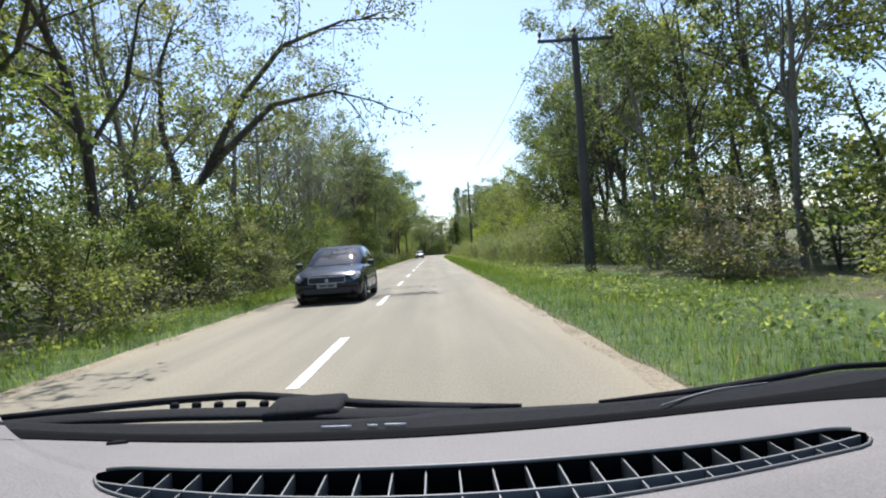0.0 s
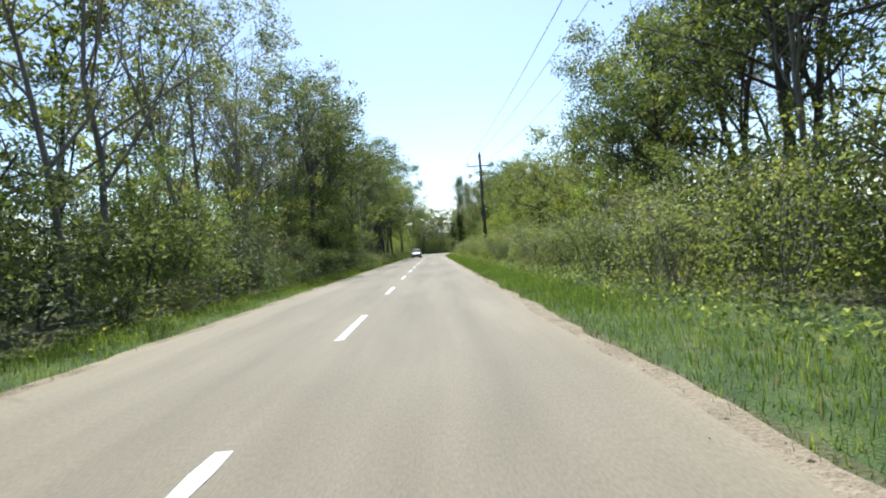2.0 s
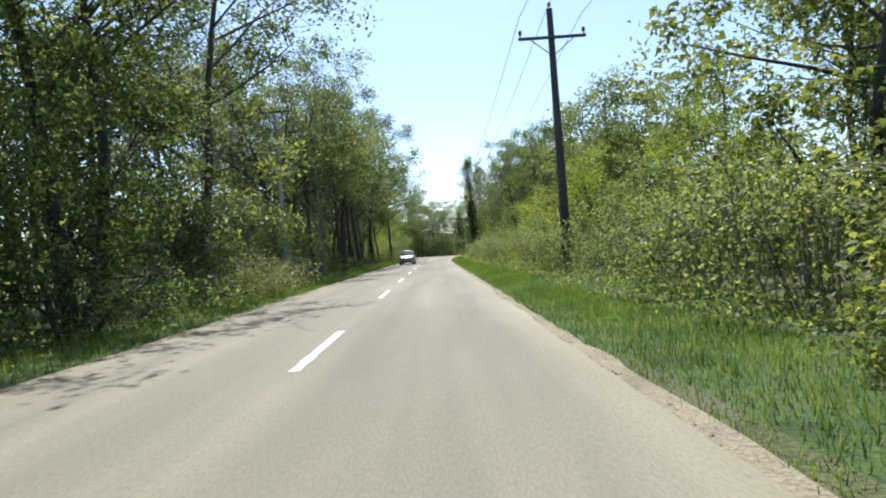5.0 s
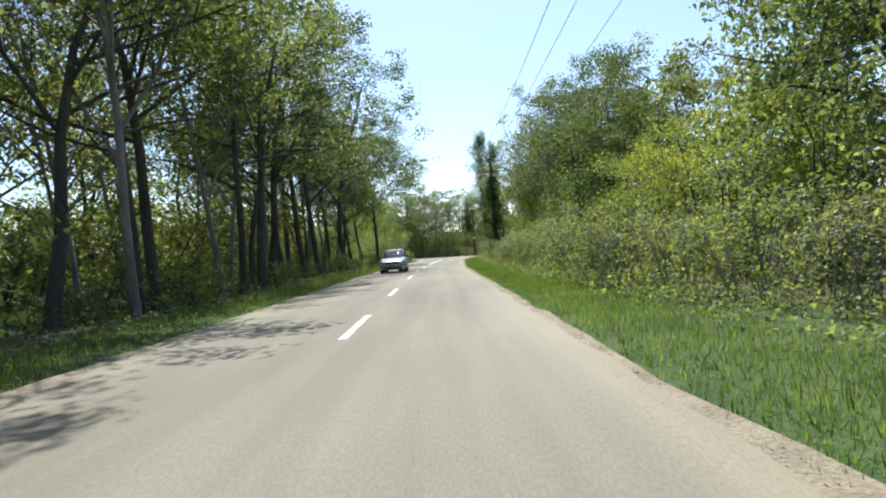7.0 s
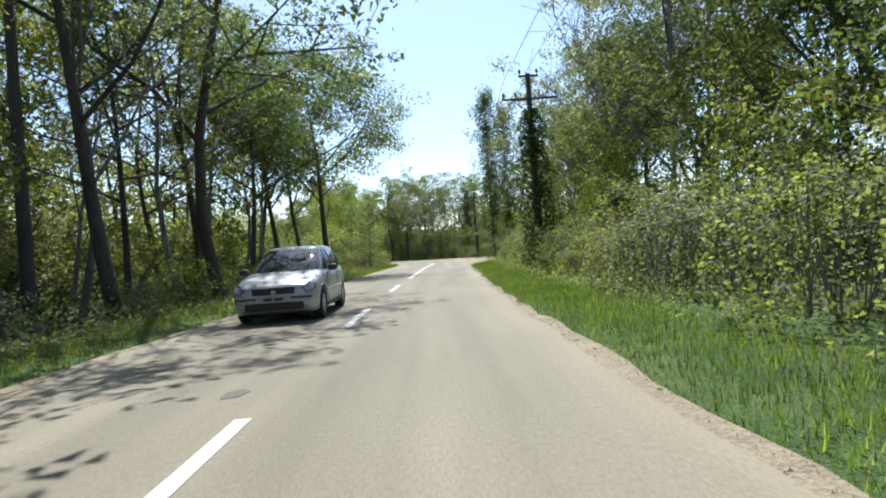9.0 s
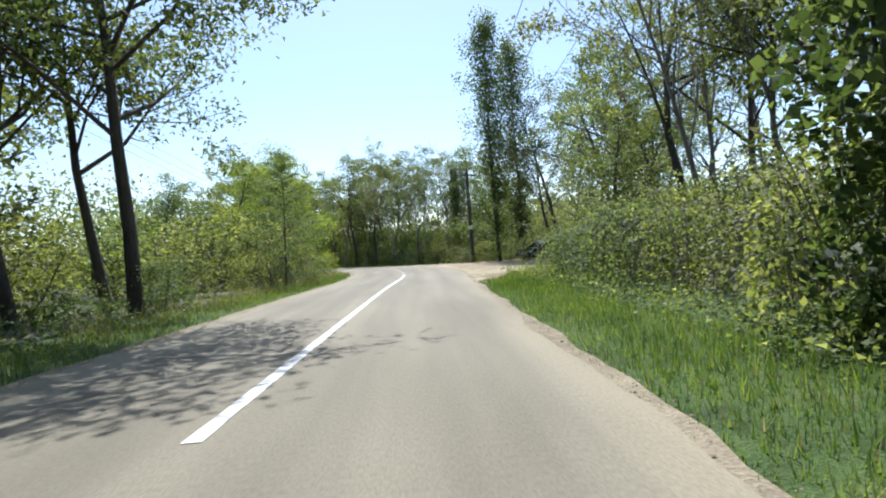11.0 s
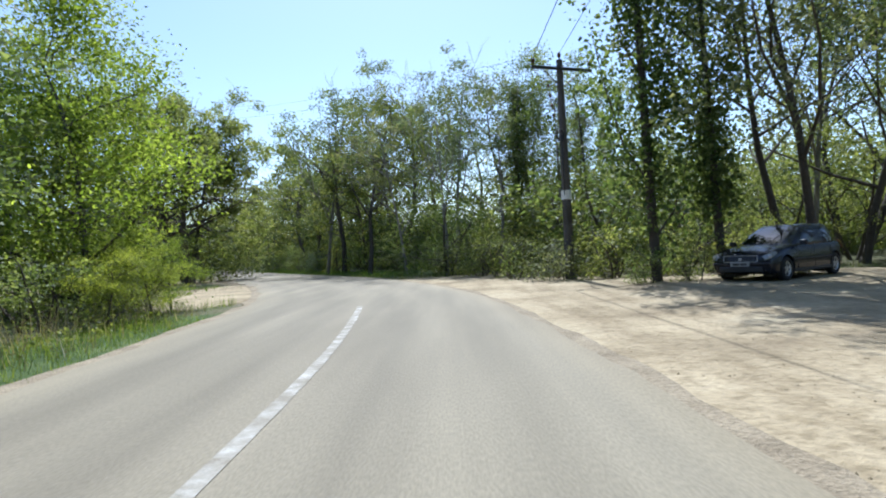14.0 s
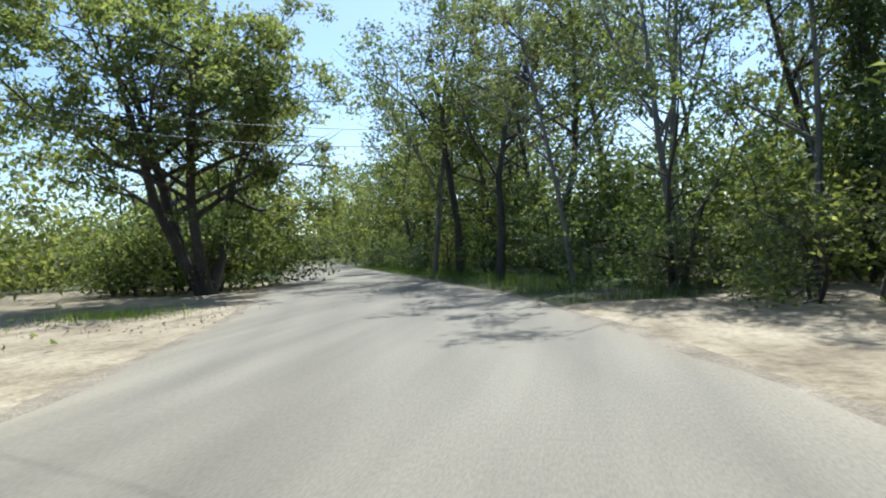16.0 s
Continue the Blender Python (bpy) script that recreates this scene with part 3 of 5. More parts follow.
def sprays(seed, height):
    """A straight slim tree whose level limbs carry rows of narrow leaves."""
    r = np.random.default_rng(seed)
    lines, centres = [], []
    stem = [np.array((0.25 * math.sin(2.2 * u), 0.2 * math.sin(3 * u + 1), -0.2 + (height + 0.2) * u)) for u in np.linspace(0, 1, 9)]
    lines.append((stem, [0.09 * (1 - 0.9 * u) for u in np.linspace(0, 1, 9)], 2))
    for k in range(34):
        u = 0.20 + 0.78 * (k + r.uniform(0, 0.8)) / 34
        j = min(int(u * 8), 7)
        q = stem[j] + (stem[j + 1] - stem[j]) * (u * 8 - j)
        a, n = k * 2.4 + r.uniform(-0.4, 0.4), (3.5 * (1.02 - u) ** 0.55 + 0.35) * r.uniform(0.65, 1.15)
        out = np.array((math.cos(a), math.sin(a), 0.0))
        pts = [q + out * n * v + np.array((0, 0, n * (0.32 * v - 0.12 * v * v + 0.2 * v ** 4))) for v in (0, 0.35, 0.7, 1.0)]
        lines.append((pts, [0.03, 0.022, 0.014, 0.006], 1))
        for v in r.uniform(0.22, 1.05, 120):
            p = pts[0] + (pts[-1] - pts[0]) * v + np.array((0, 0, 0.10 * math.sin(3.1 * v)))
            centres.append(p + np.cross(out, (0, 0, 1)) * r.normal(0, 0.26) + r.normal(0, 0.07, 3) - np.array((0, 0, 0.08)))
    return wood_mesh("trunk", lines, BARK), leaves_mesh("crown", r, np.array(centres), 0.20, LEAF_DARK, 0.5, 0.38)


feathery = Kind("tree", "tree", "small spindly tree with level feathery leaf sprays", WOODS, lambda: sprays(470, 12.5))
spreading = Kind("tree", "tree", "large spreading tree with several trunks and a domed crown", WOODS,
                 lambda: plant(480, 12.6, 0.25, (12, 9), 38000, 0.19, LEAF_LIGHT, BARK, 0.30, 0.95, 0.08, 0.15, 0.46, stems=4, reach=1.08, per=130))
bush = [Kind("bush", "bush", "dense light green roadside bush", HEDGE,
             lambda s=s: plant(500 + s, 3.0, 0.035, (5, 4), 2200, 0.092, LEAF_LIGHT, BARK, 0.06, 1.0, 0.05, 0.3, 0.32, stems=5, twigs=False, folded=True)) for s in range(3)]
bramble = [Kind("bush", "bush", "pale green bramble heap with arching canes", HEDGE,
                lambda s=s: mound(620 + s, 1.55, 2.5, 3300, 0.086, (LEAF_LIGHT, LEAF_GREY, LEAF_LIGHT, LEAF_MID)[s])) for s in range(4)]
scrub = [Kind("bush", "bush", "tangled grey-green bramble bush", HEDGE,
              lambda s=s: plant(600 + s, 2.4, 0.025, (4, 3), 1800, 0.100, LEAF_GREY if s else LEAF_MID, PALE_BARK, 0.05, 1.1, -0.02, 0.35, 0.36, stems=4, folded=True, twigs=False)) for s in range(3)]
straw_bush = Kind("bush", "bush", "dry straw-brown twiggy bush", HEDGE,
                  lambda: plant(660, 2.6, 0.02, (7, 5), 1700, 0.085, DRY, PALE_BARK, 0.05, 0.8, 0.10, 0.25, 0.22, stems=6, folded=True))
thicket = [Kind("bush", "bush", "shaded green undergrowth bush", "undergrowth in the woods",
                lambda s=s: plant(700 + s, 3.4, 0.04, (4, 4), 1600, 0.14, LEAF_MID if s else LEAF_LIGHT, BARK, 0.08, 1.0, 0.06, 0.3, 0.42, stems=4, twigs=False)) for s in range(2)]


far_tree = [Kind("tree", "tree", "slim dark green tree deep in the woods", WOODS,
                 lambda s=s: plant(800 + s, 12.5, 0.15, (8, 6), 1800, 0.275, LEAF_MID if s else LEAF_DARK, BARK, 0.28, 0.9, 0.12, 0.18, 0.5, twigs=False)) for s in range(3)]


def rnd(a, b):
    return float(rng.uniform(a, b))


def any_of(kinds):
    return kinds[int(rng.integers(0, len(kinds)))]


def row(kinds, y0, y1, step, near, far, low, high, wide=1.0):
    """A row of plants along the road, between two distances from its axis."""
    y = y0
    while y < y1:
        x, yy = beside(y + rnd(-0.3, 0.3) * step, rnd(near, far))
        any_of(kinds).put(x, yy, rnd(low, high), rnd(0, 6.3), wide)
        y += step * rnd(0.8, 1.2)


# woods to the left of the straight: closed at first, then open with bare trunks
row(scrub + bramble[1:2] + bush[:1], -4, 86, 2.8, -6.0, -5.0, 0.5, 0.95, 1.2)
row(thicket + scrub[:1], -4, 92, 3.6, -8.2, -6.8, 0.9, 1.4)
row(leafy[1:] + leafy, 3, 57, 3.8, -7.4, -6.2, 0.42, 0.62, 1.15)
row(leafy[1:], -2, 66, 4.2, -10.5, -8.8, 0.7, 0.95, 1.2)
row(leafy, 57, 79, 4.2, -7.4, -6.2, 0.6, 1.0)
row(leafy[1:], 80, 90, 3.6, -7.0, -5.8, 0.32, 0.42, 1.2)
row(tall[:3] + thin[:2], -4, 26, 4.2, -8.4, -7.0, 0.95, 1.1, 1.05)
row(thin, 27, 62, 3.6, -8.0, -6.4, 0.85, 1.05, 1.05)
row(tall + round_tree[:1], 62, 80, 3.8, -7.6, -6.4, 1.0, 1.15, 1.1)
row(round_tree, 58, 79, 6.0, -9.4, -8.2, 0.85, 1.05, 1.0)
row(tall, 89.5, 94, 3.8, -7.6, -6.4, 1.0, 1.15, 1.0)
row(thin, 81, 89, 4.0, -9.8, -9.0, 0.9, 1.05)
row(tall + thin, 94, 126, 4.2, -7.4, -5.8, 1.1, 1.35, 1.05)
for x, y, q in ((-8.6, 97.5, 1.0), (-7.8, 104.0, 1.08), (-9.2, 109.5, 1.0), (-10.2, 126.5, 0.9)):
    crowned[int(y) % 2].put(x, y, q, 1.7 * y)
row(thin + thin[:1], 84, 128, 7.5, -9.8, -7.8, 0.9, 1.1, 1.0)
row(tall[:2] + thin, 126, 147, 4.4, -9.4, -7.4, 0.95, 1.12, 1.0)
grove(far_tree, 106, 152, 6.5, -17, -12.5, 0.7, 0.9, 1.2)
grove(far_tree + thin, -2, 150, 5.6, -12.5, -9.5, 0.85, 1.1)
grove(thin[:1] + far_tree, 0, 150, 7.0, -19, -14, 0.8, 1.0, 1.1)
grove(thicket, 0, 150, 6.2, -13, -9.5, 0.8, 1.3, 1.2)
row(scrub[:2] + thicket, 94, 150, 3.2, -7.0, -5.2, 0.35, 0.6, 1.3)
grove(thicket, 96, 150, 4.6, -17, -12, 1.1, 1.6, 1.4)
grove(leafy, 104, 154, 4.6, -19, -14, 0.6, 0.85, 1.3)
# hedge and woods to the right of the straight: a wide grassy bay first, then brambles close to the road
row(bush + scrub[:2] + bramble[1:3], 4, 28, 2.8, 8.6, 9.8, 0.6, 0.9, 1.2)
row(bramble * 2 + scrub[:1], 30, 152, 2.3, 6.0, 6.7, 0.62, 0.95, 1.0)
row(bush * 2 + bramble[:1], 28, 154, 4.0, 8.0, 9.2, 0.95, 1.35, 1.05)
straw_bush.put(7.4, 14.5, 1.1, 0.4)
straw_bush.put(6.6, 41.5, 1.15, 1.4)
straw_bush.put(8.3, 18.5, 0.9, 2.4)
row(thicket, 2, 150, 5.0, 10.5, 12.5, 0.9, 1.3, 1.3)
row(leafy, 30, 128, 7.5, 9.8, 11.2, 0.55, 0.8)
row(round_tree + leafy[:1], 8, 30, 4.2, 11.2, 13.2, 0.6, 0.82)
row(tall[:2] + thin, 2, 46, 5.5, 12.5, 15.0, 1.0, 1.2)
row(tall + thin, 12, 44, 4.4, 10.6, 12.5, 0.85, 1.0)
for x, y, q in ((11.4, 48.5, 0.9), (12.2, 53.0, 1.0), (11.0, 58.0, 1.0), (13.2, 63.0, 1.05), (14.2, 48.0, 1.15), (14.6, 56.0, 1.15)):
    dense[int(y) % 2].put(x, y, q, y, 0.95)
for x, y, q in ((10.8, 113.0, 0.84), (12.4, 117.0, 0.93), (11.0, 121.0, 0.95), (13.8, 123.0, 1.08), (11.6, 129.5, 1.0), (10.4, 138.0, 0.95), (13.0, 134.0, 1.2), (12.4, 142.5, 1.05)):
    dense[int(y) % 2].put(x, y, q, y, 0.95)
row(round_tree, 60, 92, 4.4, 11.4, 13.2, 0.72, 0.92, 0.95)
for x, y, q in ((10.2, 90.0, 1.2), (11.4, 94.0, 1.25), (10.4, 98.0, 1.2), (11.8, 101.5, 1.2)):
    round_tree[int(y) % 4].put(x, y, q, y, 0.85)
for x, y in ((10.6, 37.5), (11.8, 42.0), (12.8, 33.0)):
    tall[int(y) % 4].put(x, y, 1.0, y)
row(thin, 128, 150, 5.5, 10.0, 12.0, 0.95, 1.15)
row(sapling + round_tree[:1], 50, 132, 8.0, 9.4, 10.6, 0.8, 1.0)
row(round_tree + thin[:1], 92, 116, 5.0, 12.5, 15.0, 0.6, 0.78)
row(tall, 126, 158, 5.6, 15.5, 17.5, 1.1, 1.3, 1.0)
grove(far_tree + thin[:1], 0, 150, 5.5, 15.5, 19.5, 0.75, 1.0, 1.1)
tall[2].put(12.9, 154.0, 1.35, 1.0)
round_tree[2].put(11.6, 156.5, 0.75, 0.5)
thin[0].put(15.0, 156.0, 1.25, 0.4)
sapling[0].put(8.0, 131.5, 1.0, 0.4)
# the end of the left woods, before the bend
overhang.put(-6.7, 145.0, 1.0, 2.2)
overhang.put(-9.0, 136.5, 0.95, 4.2, 0.75)
tall[1].put(-8.6, 147.5, 1.0, 0.7)
for x, y, q in ((-8.2, 158.5, 1.2), (-10.5, 160.0, 1.3), (-8.0, 162.0, 1.1), (-12.5, 163.5, 1.4), (-8.6, 166.0, 1.2), (-10.4, 168.5, 1.3), (-13.5, 168.0, 1.5), (-15.5, 161.0, 1.4), (-12.0, 156.0, 1.3), (-9.2, 154.0, 1.0)):
    any_of(thicket).put(x, y, q, x * y, 1.25)
golden[0].put(-9.2, 175.6, 0.98, 0.3, 1.1)
golden[1].put(-11.6, 177.6, 0.9, 1.9, 1.0)
for x, y, q in ((-5.3, 170.2, 0.30), (-5.4, 172.2, 0.34), (-5.9, 174.3, 0.36)):
    sapling[int(y) % 2].put(x, y, q, y, 1.35)
sapling[0].put(-8.8, 164.4, 0.9, 2.9)
feathery.put(-4.9, 155.5, 0.48, 0.5, 1.1)
leafy[0].put(-7.4, 167.5, 0.72, 1.3, 1.2)
bush[1].put(-5.6, 154.3, 0.85, 0.8, 1.2)
scrub[0].put(-4.9, 157.2, 0.85, 2.8, 1.2)
leafy[0].put(-6.8, 158.5, 0.55, 2.3, 1.3)
for x, y, k, s in ((-7.0, 163.5, 1, 0.62), (-9.8, 166.0, 0, 0.72), (-11.5, 171.5, 1, 0.95),
                   (-14, 165, 0, 0.7), (-16, 171, 1, 0.8), (-20, 176, 0, 0.8)):
    (round_tree if k else sapling + round_tree[:2])[int(x * 7 + y) % (4 if k else 4)].put(x, y, s * (1.0 if k else 1.0), x + y, 1.1)
for x, y, s in ((-5.9, 160, 0.8), (-5.8, 163, 0.75), (-6.0, 166.5, 0.7), (-6.6, 170, 0.8), (-7.2, 172.4, 0.7), (-7.3, 175.6, 0.75), (-8.6, 177.0, 0.7), (-9.8, 178.6, 0.7), (-11.4, 180.0, 0.8), (-13.5, 177.8, 0.9), (-16.5, 179.5, 1.0), (-19.5, 181.5, 1.0), (-23, 184, 1.1), (-6.4, 157.5, 0.7), (-7.5, 153, 0.8), (-7.4, 149, 0.7)):
    (bush + scrub)[int(y * 3) % 6].put(x, y, s, y, 1.15)
sapling[0].put(-7.5, 175.3, 0.46, 1.2, 1.2)
sapling[1].put(-8.5, 177.4, 0.44, 0.2, 1.2)
# round the big tree on the sandy ground
leafy[2].put(1.6, 189.4, 0.7, 0.9, 1.2)
crowned[1].put(5.6, 191.4, 0.82, 0.9)
crowned[0].put(9.4, 190.6, 0.85, 2.9)
for x, y in ((-1.5, 199.5), (1.0, 197.0), (3.2, 200.5), (5.4, 197.5), (7.6, 200.5), (0.0, 203.5)):
    any_of(thicket).put(x, y, 1.35, x * y, 1.35)
spreading.put(-14.2, 195.0, 1.0, 0.6, 1.0)
for x, y, s in ((-15.0, 192.4, 0.85), (-16.4, 192.0, 0.95), (-18.0, 192.2, 0.9), (-19.8, 192.8, 0.9), (-21.4, 194.0, 0.8), (-15.6, 195.0, 1.2), (-17.6, 195.0, 1.25), (-20, 196.5, 1.2)):
    thicket[int(x * 2) % 2].put(x, y + 4.0, s * 1.2, x, 1.25)
sapling[1].put(-15.0, 200.4, 0.78, 0.9)
bush[0].put(-13.9, 199.6, 0.7, 0.3)
for k in range(26):
    GROVE.append((any_of(thicket), rnd(-46, -27), rnd(204, 226), rnd(1.0, 1.5), rnd(0, 6.3), 1.4))
# beyond the bend
for x, y, k, s in ((1.2, 186.5, 2, .9), (3.9, 186.0, 2, .8), (1.8, 190.5, 2, 1.05), (6.5, 188.5, 2, .85), (-1.0, 189.0, 2, .72), (-3.6, 193.5, 0, .8), (-6.2, 199.5, 0, 1.0), (-7.6, 200.5, 2, 1.1), (-2.0, 198.5, 0, .95),
                   (5.2, 195.0, 2, .9), (7.2, 188.0, 2, .9), (-4.0, 206.0, 1, .95), (0.5, 205.0, 0, 1.0), (-9.6, 207.0, 1, 0.95), (-12.5, 214.5, 0, 0.9)):
    kinds = (tall, round_tree, thin)[k]
    kinds[int(abs(x * 3 + y)) % len(kinds)].put(x + 0.4, y + (2.6 if y < 192 else 2.0), s * (1.0 if y < 192 else 1.06), x * y, 1.12)
for x, y, s in ((15.2, 179.0, 1.1), (17.5, 175.0, 1.15), (20.5, 176.5, 1.2), (23.0, 171.0, 1.1), (19.5, 184.0, 1.1), (24.0, 181.0, 1.1), (15.2, 167.0, 1.1), (15.5, 161.0, 1.15), (19.0, 157.0, 1.1)):
    (tall[:4] + thin[:1])[int(x * 3 + y) % 5].put(x, y + 1.5, s, x, 0.95)
for x, y, q in ((11.5, 182.5, 0.75), (14.5, 181.5, 0.7), (17.5, 181.5, 0.8), (20.5, 180.0, 0.75), (23.5, 177.5, 0.8), (26.0, 174.0, 0.8), (25.5, 168.0, 0.75), (24.0, 162.5, 0.8), (8.8, 184.0, 0.6)):
    leafy[int(x * 2) % 3].put(x, y, q, x, 1.25)
leafy[2].put(10.6, 157.2, 1.15, 0.7, 1.0)
ash[0].put(13.2, 177.0, 1.0, 0.4)
ash[1].put(16.2, 179.5, 1.0, 2.1)
ash[0].put(19.5, 177.5, 0.95, 3.4)
for x, y, q in ((7.2, 178.6, 0.9), (9.0, 178.4, 1.0), (10.8, 179.2, 0.9), (7.3, 175.0, 0.5), (8.6, 175.2, 0.6), (9.9, 175.7, 0.55), (11.3, 176.4, 0.7)):
    bush[int(x) % 3].put(x, y, q, x, 1.2)
poplar[0].put(7.9, 175.6, 1.06, 0.3)
poplar[1].put(9.9, 176.4, 0.98, 1.3)
poplar[1].put(5.6, 189.0, 0.52, 0.3)
poplar[0].put(10.8, 197.0, 0.55, 0.3)
poplar[1].put(12.4, 197.6, 0.5, 2.3)
for y in np.arange(178, 232, 1.9):
    x, yy = beside(y, rnd(6.8, 8.0) if y < 200 else rnd(5.2, 6.4))
    any_of(bush + scrub[1:]).put(x, yy, rnd(0.75, 1.05), rnd(0, 6.3), 1.25)
    x, yy = beside(y, rnd(9.5, 12))
    any_of(thicket).put(x, yy, rnd(1.0, 1.4), rnd(0, 6.3), 1.3)
for x in np.arange(5.5, 24, 1.9):
    any_of(bush + scrub[:1]).put(x + 1.2, 190.6 - 0.36 * (x - 5) + rnd(-0.5, 0.5), rnd(0.5, 0.8), rnd(0, 6.3), 1.3)
    any_of(bush + thicket[:1]).put(x + 1, 193.6 - 0.36 * (x - 5) + rnd(-1, 1), rnd(0.9, 1.25), rnd(0, 6.3), 1.2)
grove(far_tree + round_tree[:1], 200, 262, 4.6, 6.8, 9.0, 0.8, 1.1)
grove(far_tree, 196, 262, 4.6, 10, 16, 0.9, 1.15, 1.1)
grove(round_tree + thicket, 204, 262, 4.6, -8.5, -5.8, 0.7, 1.05)
grove(far_tree, 262, 330, 5.5, 5.5, 9.0, 0.8, 1.0, 1.2)
grove(far_tree, 262, 330, 5.5, -9.0, -5.5, 0.8, 1.0, 1.2)
grove(far_tree, 226, 262, 5.0, -15, -10, 0.8, 1.0, 1.1)
row(scrub + bush, 150, 154, 2.2, 7.6, 8.8, 0.7, 1.0)


def wood_belt(name, spots, seed, label, size=0.29):
    """Far undergrowth that nobody could count: leaf masses in one mesh."""
    r = np.random.default_rng(seed)
    centres = np.concatenate([np.array((x, y, z)) + r.normal(0, 1, (int(1.2 * n), 3)) * (sx, sx, sz) for x, y, z, sx, sz, n in spots])
    centres = centres[centres[:, 2] > 0.1]
    return tagged(part(name, leaves_mesh(name, r, centres, size, LEAF_MID, 0.3, 0.75, False), None), label, "woodland", kind="stuff")


spots = []
for y in np.arange(-25, 330, 3.0):
    for o in (-20, -26, 22):
        if y < 150 or y > 205:
            x, yy = beside(y, o + rnd(-1.5, 1.5))
            spots.append((x, yy, rnd(1.0, 4.6), 1.8, 1.5, 400 if 85 < y < 150 and o < 0 else 200))
for y in np.arange(150, 206, 2.5):
    spots += [(30 + rnd(-2, 2), y, rnd(1.5, 3.5), 2.0, 1.6, 300), (-34 + rnd(-2, 2), y, rnd(1.5, 3), 2.0, 1.5, 250), (-29 + rnd(-2, 2), y + 16, rnd(1.5, 3), 2.0, 1.5, 250)]
for x in np.arange(-75, -24, 2.5):
    spots += [(x, 214 - 0.12 * x + rnd(-3, 3), rnd(1.5, 3.5), 2.0, 1.6, 220)]
for x in np.arange(7, 40, 2.2):
    spots += [(x, 199 - 0.3 * x + rnd(-2, 2), z, 1.7, 1.1, n) for z, n in ((1.0, 620), (2.9, 560), (4.8, 420))]
for y in np.arange(206, 300, 4.0):
    x, yy = beside(y, rnd(9, 12))
    spots += [(x, yy, 2.0, 1.8, 1.5, 260), (x, yy + 2, 4.8, 1.8, 1.6, 260)]
    x, yy = beside(y, rnd(-12, -9))
    spots += [(x, yy, 2.0, 1.8, 1.5, 260), (x, yy + 2, 4.8, 1.8, 1.6, 260)]
for x in np.arange(-62, -40, 2.0):
    spots += [(x, 322 + rnd(-3, 3), z, 2.2, 2.0, 160) for z in (2, 5, 8)]
for y in np.arange(118, 200, 2.6):
    spots += [(-24 + rnd(-3, 3), y, z, 2.0, 1.5, 190) for z in (1.6, 4.0, 6.2)]
for x in np.arange(-34, 16, 2.2):
    spots += [(x, 222 - 0.25 * x + rnd(-3, 3), z, 1.9, 1.5, 240) for z in (1.8, 4.4, 7.0)]
for x in np.arange(-120, 90, 3.0):
    spots.append((x, 335 + rnd(-4, 4), rnd(3, 5), 2.4, 2.4, 80))
for _ in range(22):
    GROVE.append((any_of(far_tree), rnd(9, 44), rnd(199, 238), rnd(0.5, 0.75), rnd(0, 6.3), 1.15))
plant_grove()
fringe = [(x, y, z, 0.75, 0.7, 700) for x, y, z in ((-16.4, 196.6, 1.0), (-18.2, 197.4, 1.3), (-20.0, 198.0, 1.0), (-17.2, 198.4, 2.6), (-19.4, 199.0, 2.6), (-12.3, 198.6, 0.9), (-13.4, 199.4, 2.2), (-22.0, 199.6, 1.2), (-15.4, 198.4, 1.6))]
for x in np.arange(8.0, 30, 1.9):
    fringe += [(x, 191.8 - 0.40 * (x - 7) + rnd(-1, 1), z, 1.1, 0.9, 420) for z in (1.0, 2.6, 4.2)]
wood_belt("undergrowth", fringe, 6, "dense green undergrowth behind the sandy ground", 0.16)
wood_belt("woodland", spots, 5, "green undergrowth deep in the woods")


# far woods all round, as a bumpy canopy
far_v, far_f, m = [], [], 240
for j, (d, h) in enumerate(((0, -0.2), (2, 0.62), (9, 0.92), (22, 1.0), (60, 0.9))):
    for k in range(m):
        a = 2 * math.pi * k / m
        q = 330 + d + 14 * math.sin(3 * a + 1) + 4 * smooth_noise(k * 0.9, j, 1.0, 2.0)
        z = h * (13.0 + 2.6 * smooth_noise(k * 1.3, j * 2.0, 1.0, 5.0) + 1.8 * smooth_noise(k * 4.1, j * 3.0, 1.0, 8.0))
        far_v.append((q * math.cos(a), 120 + q * math.sin(a), z))
for j in range(4):
    for k in range(m):
        far_f.append((j * m + k, j * m + (k + 1) % m, (j + 1) * m + (k + 1) % m, (j + 1) * m + k))
CANOPY = rough_surface("far_canopy", [(0.3, (0.030, 0.048, 0.018)), (0.5, (0.055, 0.085, 0.030)), (0.72, (0.095, 0.13, 0.045))], 0.35, 1.6, 0.95, 1.0, 1.0, speck=0.7)
tagged(new("far_woods", mesh_from("far_woods", far_v, far_f, [CANOPY], True)), "far green woods closing the horizon", "woodland", kind="stuff")


